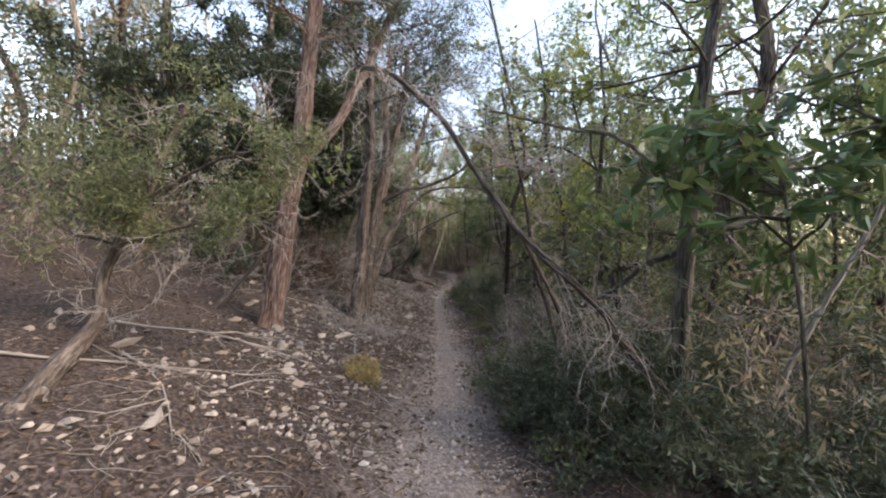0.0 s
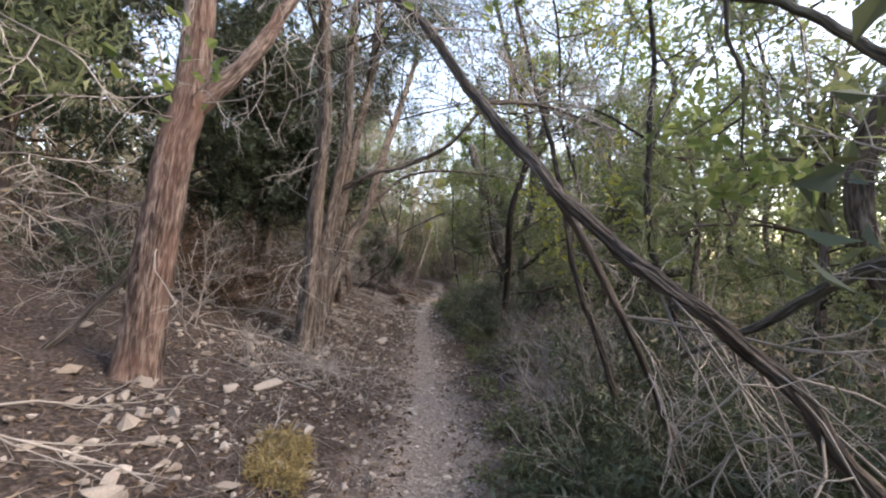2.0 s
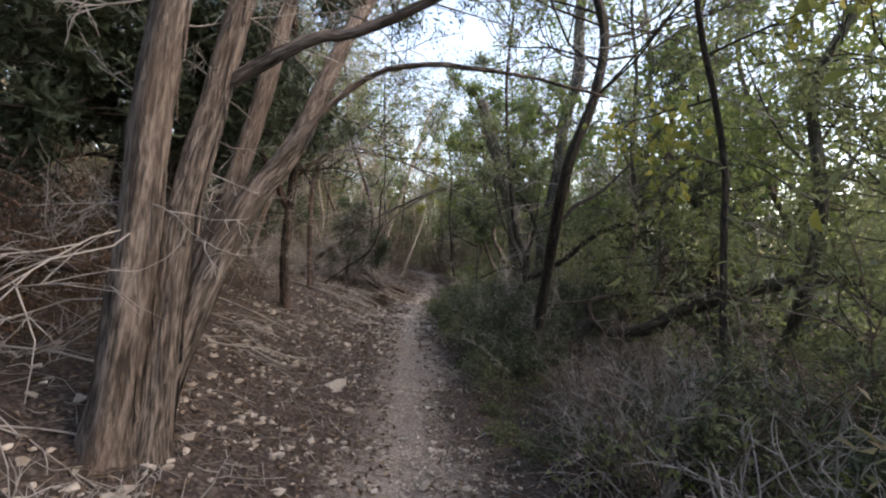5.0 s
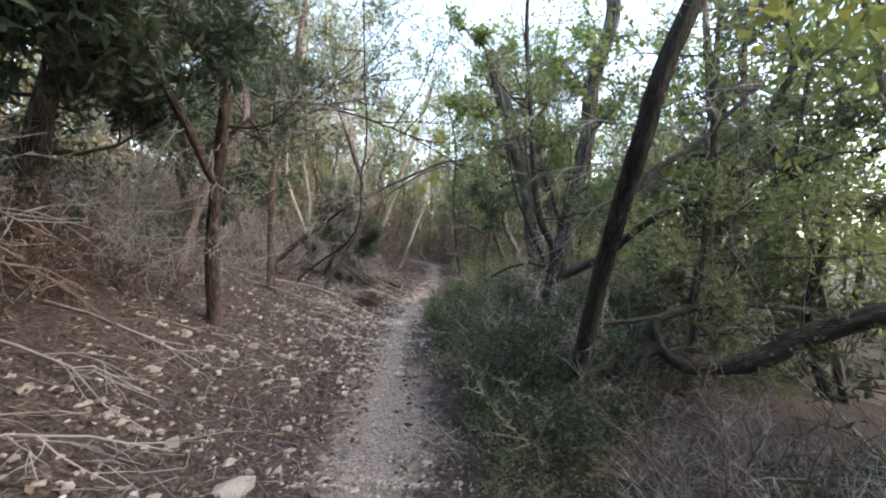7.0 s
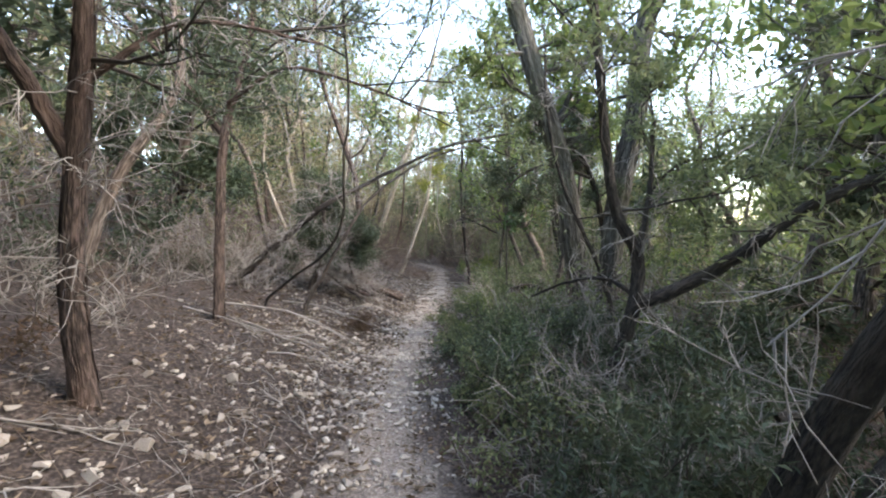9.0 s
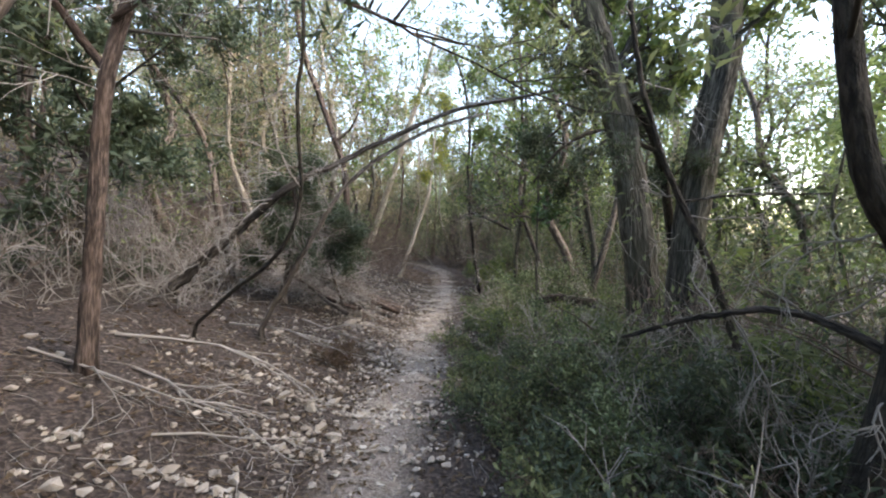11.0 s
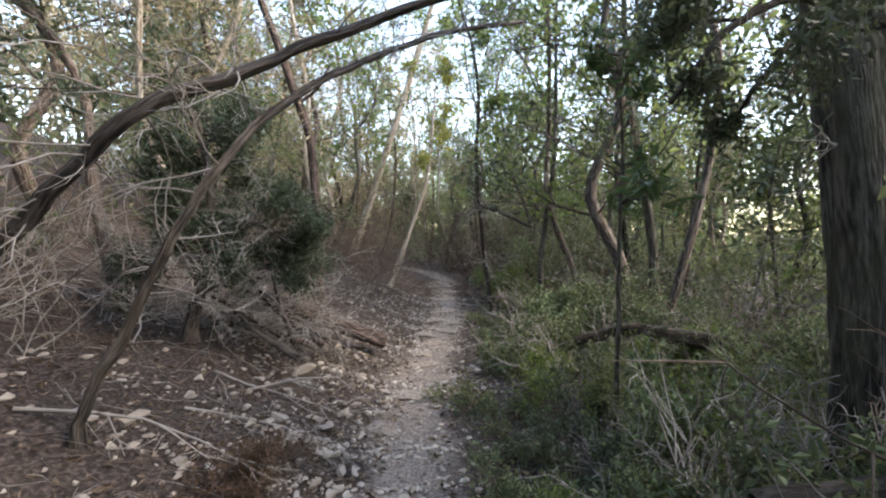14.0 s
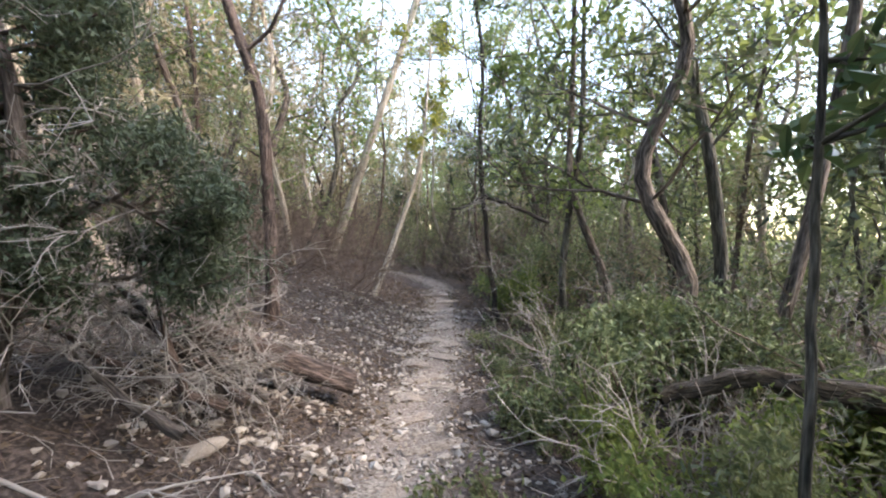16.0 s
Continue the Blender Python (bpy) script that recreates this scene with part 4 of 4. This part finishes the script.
set_out(olive_bush, strip(4, 0.95, 1.1, 10.5, 14, 0.8) + strip(8, 1.0, 2.2, 12.5, 22, 0.5) + strip(14, 1.6, 4.5, 3, 24, 0.6) + strip(4, 0.95, 1.2, 8.8, 12, 0.3), 0.45, 1.0)
leafy = [leafy_shrub("leafy_shrub", "fresh green broad-leaved undergrowth shrub", 5, 0.6, 4, 0.05, 0.6, BROAD, TWIG_BROWN) for k in range(2)]
set_out(leafy, [(1.25, 16.05), (1.6, 15.95), (1.95, 15.8)] + strip(6, 1.2, 2.6, 14, 21, 0.5) + strip(10, 1.8, 4.5, 4, 14, 0.5), 0.6, 1.1)
forb = [leafy_shrub("ground_plant", "low leafy green plant on the path verge", 4, 0.22, 2, 0.04, 0.55, OLIVE, TWIG_BROWN, 0.08, 0.025, "plant") for k in range(3)]
set_out(forb, strip(36, 0.55, 1.2, 11.5, 20, 0.16) + strip(16, 0.6, 1.2, 2.5, 10.5, 0.2), 0.6, 1.3)
dead_juniper = [leafy_shrub("dead_juniper_shrub", "dead dark red-brown juniper brush under the bank trees", 7, 1.0, 9, 0.07, 0.22, RUSSET, TWIG_BROWN, 0.06, 0.08, "shrub") for k in range(2)]
set_out(dead_juniper, [(-2.7, 7.6), (-3.2, 7.9), (-2.6, 8.4), (-3.4, 8.7), (-3.8, 7.4), (-2.9, 9.1), (-3.7, 9.6), (-3.1, 10.1), (-2.7, 10.9)], 0.7, 1.1)
rust = [leafy_shrub("rusty_tuft", "rust-brown dead juniper tuft beside the path", 9, 0.24, 7, 0.05, 0.12, RUSSET, TWIG_BROWN, 0.05, 0.03, "tuft")]
set_out(rust, [(-1.0, 14.75), (-0.85, 15.05)], 0.9, 1.2)
# these yellow tufts stand in for a small pool of sunlight beside the path
straw = [leafy_shrub("dry_grass_tuft", "dry grass tuft, its straw-yellow standing in for a sunlit patch at the path edge", 12, 0.15, 4, 0.07, 0.1, SUNLIT_STRAW, TWIG_BROWN, 0.1, 0.02, "grass")]
set_out(straw, [(-0.95, 4.75), (-0.82, 4.5)], 0.9, 1.1)

dense_juniper = [leafy_shrub("juniper_shrub", "dense dark green juniper shrub at the path edge", 10, 0.72, 14, 0.065, 0.2, JUNIPER, TWIG_DARK, 0.05, 0.045, "juniper", 6) for k in range(3)]
set_out(dense_juniper, [(1.15, 9.6), (1.1, 10.2), (1.3, 10.6), (1.4, 11.2), (1.75, 10.9), (1.15, 3.5), (1.35, 3.95), (1.6, 3.4), (1.2, 4.3), (1.8, 3.9), (2.1, 3.5), (2.4, 4.2), (1.6, 4.7), (2.0, 4.9), (2.2, 2.4), (2.8, 2.1), (3.0, 2.8), (2.6, 3.1), (3.5, 2.3), (3.5, 3.4), (2.1, 1.75), (3.1, 1.5)] + strip(9, 1.9, 3.4, 5, 9, 0.4) + strip(8, 1.7, 3.2, 11, 14, 0.4), 0.8, 1.15, 0.02, False)
dense_green = [leafy_shrub("leafy_shrub", "dense small-leaved green shrub crowding the path", 6, 0.52, 16, 0.034, 0.5, (UNDERGROWTH, BROAD, UNDERGROWTH, OLIVE)[k], TWIG_GREY if k % 2 else TWIG_BROWN, 0.2, 0.035, "shrub", 3) for k in range(4)]
set_out(dense_green, strip(7, 1.15, 1.6, 11.8, 16.8, 0.6), 0.8, 1.2)
for x, y in strip(12, 1.8, 3.4, 12, 18.5, 0.7) + strip(11, 1.2, 2.6, 17, 23, 0.7):
    k = rs.randint(4)
    c = copy_thing(dense_green[k], pose(0, 0, 0))
    c.matrix_basis = pose(x, y, float(land(x, y)) - 0.02, rs.uniform(-5, 5), rs.uniform(-5, 5), rs.uniform(0, 360)) @ Matrix.Diagonal((1, 1, rs.uniform(0.9, 1.2), 1)) @ Matrix.Scale(rs.uniform(0.9, 1.9), 4)
verge_green = [leafy_shrub("low_shrub", "knee-high leafy shrub leaning over the path edge", 5, 0.28, 9, 0.026, 0.5, UNDERGROWTH, TWIG_BROWN, 0.12, 0.025, "shrub", 1) for k in range(2)]
set_out(verge_green, strip(14, 0.7, 1.05, 11.4, 21, 0.4), 0.6, 1.15)
tangle = [dead_shrub("dead_shrub", "waist-high tangle of thin bare grey twigs", 11, 0.95, TWIG_GREY if k < 2 else TWIG_BROWN) for k in range(3)]
set_out(tangle, strip(24, 1.3, 2.6, 5, 9.3, 0.3) + strip(14, 1.3, 2.3, 10, 14.5, 0.3) + strip(12, 2.0, 3.6, 3, 8, 0.4) + strip(8, 1.3, 3, 14.5, 20, 0.4), 0.65, 0.95, 0.02, False)
end_brush = [dead_shrub("bare_shrub", "tall bare grey-brown brush closing the end of the path", 7, 1.9, TWIG_BROWN if k else TWIG_DARK, 0.06) for k in range(3)]
set_out(end_brush, strip(34, 0.7, 4.5, 22.5, 31, 0.5) + strip(30, -5, -0.9, 24.5, 32, 0.5), 0.8, 1.3)

thicket = [leafy_shrub("thicket_shrub", "tall tangled shrub of thin stems and sparse leaves", 5, 1.5, 4, 0.075, 0.4 if k % 2 else 0.25, (OLIVE, JUNIPER, TAN, OLIVE)[k], (TWIG_BROWN, TWIG_GREY, TWIG_BROWN, TWIG_GREY)[k], 0.12, 0.09, "shrub") for k in range(4)]
set_out(thicket, strip(30, 2.4, 6, 2.5, 26, 0.8) + strip(30, -8, -3.3, 4, 27, 0.9) + strip(20, 1.5, 5, 19, 29, 0.6) + [(0.2 + 0.55 * k, 26.6 + 1.3 * (k % 3)) for k in range(9)] + [(-3 + 0.7 * k, 31 + (k % 3)) for k in range(10)], 0.8, 1.35)

# ---- the wood around ----
woods_juniper = [wood_tree("juniper_tree", "grey-stemmed juniper with feathery olive foliage", rs.uniform(4.5, 6.5), GREYCEDAR, OLIVE if k else JUNIPER, 0.9, 20, 1.5, 9, 0.15, 0.22, 0.09, category="juniper") for k in range(3)]
# those at y below about 2 are never seen: added to shade the start
set_out(woods_juniper, strip(12, -9, -4.5, 4, 30, 1.5) + strip(14, 3.8, 9, 3, 30, 1.5) + strip(6, -7, -1.5, 27, 36, 1.5) + [(0.8, 29.5), (2.4, 28.2), (4.2, 27.5), (-0.5, 33), (6, 30)] + strip(6, -8, -3, -6, 1, 2) + strip(6, 3, 8, -6, 2, 2) + [(-1.5, -5), (1.5, -6), (2.3, 18.3), (-2.6, 21.6), (2.5, 23.3)], 0.85, 1.25)
woods_broad = [wood_tree("broadleaf_tree", "slender woodland tree with light green leaves", rs.uniform(6, 8), FURROWED if k else DARKBARK, BROAD, 2.0, 18, 1.5, 4, 0.11, 0.7, 0.06) for k in range(3)]
set_out(woods_broad, strip(10, 3.4, 9, 4, 15, 1.2) + strip(16, 2.6, 9, 15, 30, 1.2) + strip(8, -8, -1.8, 22, 33, 1.2) + [(2.6, 24.5), (3.6, 26.5), (1.4, 31), (0.2, 35), (2.5, 34), (-1.6, 36), (4.5, 33), (1.0, 39), (-3.5, 34)] + [(-2.3, 23.0), (2.2, 20.2), (-2.4, 26.5), (0.4, 42), (-2, 44)], 0.85, 1.2)
woods_bare = [wood_tree("bare_tree", "thin pale tree with sparse tan foliage on the slope", rs.uniform(6.5, 8.5), PALEBARK if k else REDBARK, TAN, 0.8, 20, 1.5, 6 if k else 2, 0.1, 0.4, 0.05, 0.2) for k in range(3)]
set_out(woods_bare, strip(26, -9, -2.6, 17, 34, 0.8) + strip(8, -3, -1.4, 25, 31, 0.7) + strip(8, -3.4, 0.4, 30, 36, 0.8) + [(1.9, 25.6), (1.2, 28.3), (3.0, 30.2), (0.2, 31.5), (-1.0, 30.5), (2.0, 37)] + strip(8, -9, -4.5, 4, 15, 1.0) + strip(6, 2.5, 7, 20, 32, 1), 0.85, 1.2)

canopy = [wood_tree("overhanging_tree", "slim tree with sparse olive leaves reaching over the path", 6.5, GREYCEDAR, OLIVE, 3.0, 22, 2.3, 6, 0.09, 0.35, 0.06) for k in range(2)]
set_out(canopy, [(-2.7, 16.6), (2.6, 17.4), (-2.9, 12.2), (2.9, 19.6), (-2.6, 20.6)], 0.9, 1.1)

# woods all round, down to the ground: nearer ones with small leaves, far ones with larger clumps
def woods(name, label, spots, height, leaves, size, spread):
    ob = thing(name, (0, 0, 0), label, "woods", "", "stuff")
    lines, crowns = [], [[], [], [], []]
    for k, (x, y) in enumerate(spots):
        z, h = float(land(x, y)), height * rs.uniform(0.7, 1.3)
        lines.append((np.array([(x, y, z - 0.2), (x + rs.normal(0, 0.3), y + rs.normal(0, 0.3), z + h * 0.5), (x + rs.normal(0, 0.6), y, z + h)]), np.array([0.011, 0.007, 0.003]) * h))
        clumps = 26
        hh = rs.uniform(0.03, 1.05, clumps)
        c = np.stack([x + rs.normal(0, spread, clumps) * (1.15 - hh), y + rs.normal(0, spread, clumps) * (1.15 - hh), z + h * hh], -1)
        q = np.repeat(c, leaves // clumps, 0)
        crowns[(0, 3, 3, 2)[k % 4] if x < -1 else (k % 3)].append(q + rs.normal(0, spread * 0.22, q.shape))
        for e in c[:10]:
            m = np.array([x, y, max(z + 0.2, e[2] - 0.5)])
            lines.append((np.array([m, (m + e) * 0.5 + rs.normal(0, 0.08, 3), e]), np.array([0.012, 0.009, 0.004])))
    tagged(part("woods_stems", mesh_from("woods_stems", *tubes(lines, 3), FURROWED), ob), kind="stuff")
    for q, mat in zip(crowns, (OLIVE, BROAD, JUNIPER, TAN)):
        if q:
            q = np.concatenate(q)
            tagged(part("woods_foliage", mesh_from("woods_foliage", *blades(q, rs.normal(size=q.shape), size * rs.uniform(0.6, 1.4, len(q)), size * 0.28 * rs.uniform(0.8, 1.2, len(q))), mat, False), ob), kind="stuff")


mid = strip(46, 5, 15, 3, 32, 1.0) + strip(30, -13, -5, 5, 32, 1.2) + [(-4 + 0.9 * k, 33 + 2.5 * (k % 3)) for k in range(14)]
woods("nearby_woods", "leafy woodland thicket behind the path-side trees", mid, 4.2, 1100, 0.17, 1.0)
woods("far_brush", "brown and olive brush filling the wood beyond the bend", [(rs.uniform(-12, 14), rs.uniform(33, 44)) for k in range(44)] + [(rs.uniform(6, 14), rs.uniform(8, 34)) for k in range(12)], 4.2, 1000, 0.24, 1.1)
# the ring's part at y < -7 is unseen, added to block light at the start
ring = []
for k in range(300):
    a, d = rs.uniform(0, 2 * np.pi), rs.uniform(20, 48)
    x, y = d * math.cos(a), 12 + d * math.sin(a) * 1.15
    if abs(x) > 11 or y > 33 or y < -7:
        ring.append((x, y))
woods("far_woods", "distant green and tan woodland closing the view, its unseen part behind the start added for shade", ring, 7.5, 420, 0.5, 1.5)


# ---- stones, gravel, litter on the ground ----
def hull(seed, flat):
    r = np.random.RandomState(seed)
    bm = bmesh.new()
    for q in unit(r.normal(size=(12, 3))) * r.uniform(0.75, 1.05, (12, 1)) * np.array([1, r.uniform(0.6, 0.9), flat]):
        bm.verts.new(q)
    out = bmesh.ops.convex_hull(bm, input=bm.verts)
    bmesh.ops.delete(bm, geom=[v for v in bm.verts if not v.link_faces], context="VERTS")
    bmesh.ops.triangulate(bm, faces=bm.faces)
    me = bpy.data.meshes.new("stone")
    bm.to_mesh(me)
    bm.free()
    me.materials.append(STONE)
    return me


stones = [hull(k, 0.45 + 0.06 * (k % 4)) for k in range(9)]
patches = [(-1.9, 3.1), (-2.6, 3.7), (-1.5, 3.7), (-2.6, 4.6), (-1.6, 4.9), (-2.4, 7.0), (-1.9, 6.0), (-1.0, 9.6), (-1.2, 11.6), (-0.9, 12.5), (-0.7, 14.0), (-0.65, 15.4), (-0.6, 16.2), (0.35, 15.9), (-0.4, 13.2), (-1.2, 10.3), (-0.9, 17.2)]
for k in range(290):
    px, py = patches[rs.randint(len(patches))]
    x, y = px + rs.normal(0, 0.5), py + rs.normal(0, 0.7)
    if abs(x - centre(y)) < 0.28:
        x -= 0.5
    s = 0.028 + 0.07 * rs.beta(1.3, 3.5) + (0.05 if k % 24 == 0 else 0)
    ob = part("stone", stones[rs.randint(9)], ground)
    ob.matrix_basis = pose(x, y, float(land(x, y)) + s * 0.35, rs.uniform(-20, 20), rs.uniform(-20, 20), rs.uniform(0, 360)) @ Matrix.Diagonal((s * rs.uniform(0.8, 1.5), s, s, 1))
slabs = [m.copy() for m in stones[:3]]
for m in slabs:
    m.materials[0] = SOILSTONE
for x, y, s in [(0.05, 18.5, 0.28), (0.3, 19.3, 0.3), (0.25, 20.0, 0.32), (0.5, 20.9, 0.35), (-0.05, 17.5, 0.24), (0.55, 22.0, 0.4), (-0.25, 15.9, 0.2), (-0.1, 16.6, 0.26), (0.2, 17.1, 0.22), (0.35, 18.2, 0.24), (0.0, 18.0, 0.2), (0.05, 19.0, 0.26), (0.5, 19.8, 0.26), (0.2, 20.6, 0.28), (0.35, 21.5, 0.34), (0.7, 22.7, 0.36), (0.3, 23.4, 0.4), (-0.3, 13.9, 0.2), (0.0, 14.7, 0.2), (-0.25, 12.7, 0.18)]:
    ob = part("stone_slab", slabs[int(s * 100) % 3], ground)
    ob.matrix_basis = pose(x, y, float(land(x, y)) + 0.004, rs.uniform(-3, 5), rs.uniform(-3, 3), rs.uniform(-28, 28)) @ Matrix.Diagonal((s * 1.35, s * 0.75, 0.1, 1))


def scattered(name, label, count, d_mean, d_dev, y0, y1, s0, s1):
    """Many small stones in one mesh."""
    y = rs.uniform(y0, y1, count)
    y = np.clip(y + 0.22 * np.sin(7.0 * y + 2 * np.sin(2.9 * y)), y0, y1)
    d = rs.normal(d_mean, d_dev, count)
    x = centre(y) + d + 0.1 * np.sin(2.7 * y)
    s = s0 + (s1 - s0) * rs.beta(1.2, 4, count)
    vs, fs, base = [], [], 0
    for k in range(9):
        sel = np.arange(count) % 9 == k
        m = stones[k]
        v = np.array([q.co for q in m.vertices])
        f = np.array([q.vertices for q in m.polygons])
        a = rs.uniform(0, 6.28, sel.sum())
        c, si = np.cos(a)[:, None], np.sin(a)[:, None]
        vx = (v[None, :, 0] * c - v[None, :, 1] * si) * s[sel][:, None] + x[sel][:, None]
        vy = (v[None, :, 0] * si + v[None, :, 1] * c) * s[sel][:, None] + y[sel][:, None]
        vz = v[None, :, 2] * s[sel][:, None] + (land(x[sel], y[sel]) + s[sel] * 0.3)[:, None]
        vs.append(np.stack([vx, vy, vz], -1).reshape(-1, 3))
        fs.append((f[None] + (np.arange(sel.sum()) * len(v))[:, None, None] + base).reshape(-1, 3))
        base += sel.sum() * len(v)
    tagged(part(name, mesh_from(name, np.concatenate(vs), [np.concatenate(fs)], STONE, False), ground), label, kind="stuff")


scattered("path_gravel", "pale limestone gravel on the path", 5000, 0.05, 0.3, 1.6, 10, 0.006, 0.034)
scattered("path_gravel", "pale limestone chips on the path", 1500, 0.0, 0.42, 10, 24, 0.007, 0.045)
scattered("path_gravel", "loose limestone pieces along the rocky path edge", 3400, -0.15, 0.5, 11, 22, 0.012, 0.065)
scattered("verge_stones", "small limestone pieces on the bank", 3400, -1.1, 0.65, 1.8, 22, 0.012, 0.075)

count = 20000
y = rs.uniform(1.2, 24, count)
d = np.where(rs.uniform(size=count) < 0.72, -np.abs(rs.normal(0.2, 1.5, count)) - 0.1, np.abs(rs.normal(0.2, 1.0, count)) + 0.15)
x = centre(y) + d
q = np.stack([x, y, land(x, y) + 0.012], -1)
way = rs.normal(size=q.shape) * np.array([1, 1, 0.25])
tagged(part("leaf_litter", mesh_from("leaf_litter", *blades(q, way, rs.uniform(0.03, 0.075, count), rs.uniform(0.012, 0.035, count)), DRYLEAF, False), ground), "dry brown leaf litter", kind="stuff")
for mat, count, nm in ((TWIG_GREY, 2600, "pale_twig_litter"), (TWIG_BROWN, 3400, "brown_twig_litter")):
    lines = []
    for k in range(count):
        y = rs.uniform(1.4, 22)
        d = -abs(rs.normal(0, 1.4)) - 0.3 if rs.uniform() < 0.75 else abs(rs.normal(0, 0.9)) + 0.45
        x = float(centre(y)) + d
        a, l = rs.uniform(0, 6.28), rs.uniform(0.06, 0.35)
        u = np.array([math.cos(a), math.sin(a)]) * l
        w = np.array([-u[1], u[0]]) * rs.normal(0, 0.15)
        xy = np.array([[x, y], [x + u[0] * 0.5 + w[0], y + u[1] * 0.5 + w[1]], [x + u[0], y + u[1]]])
        lines.append((np.column_stack([xy, land(xy[:, 0], xy[:, 1]) + 0.012 + rs.uniform(0, 0.03, 3)]), np.array([1, 0.8, 0.4]) * rs.uniform(0.0015, 0.004)))
    tagged(part(nm, mesh_from(nm, *tubes(lines, 3), mat), ground), "fine fallen twigs", kind="stuff")
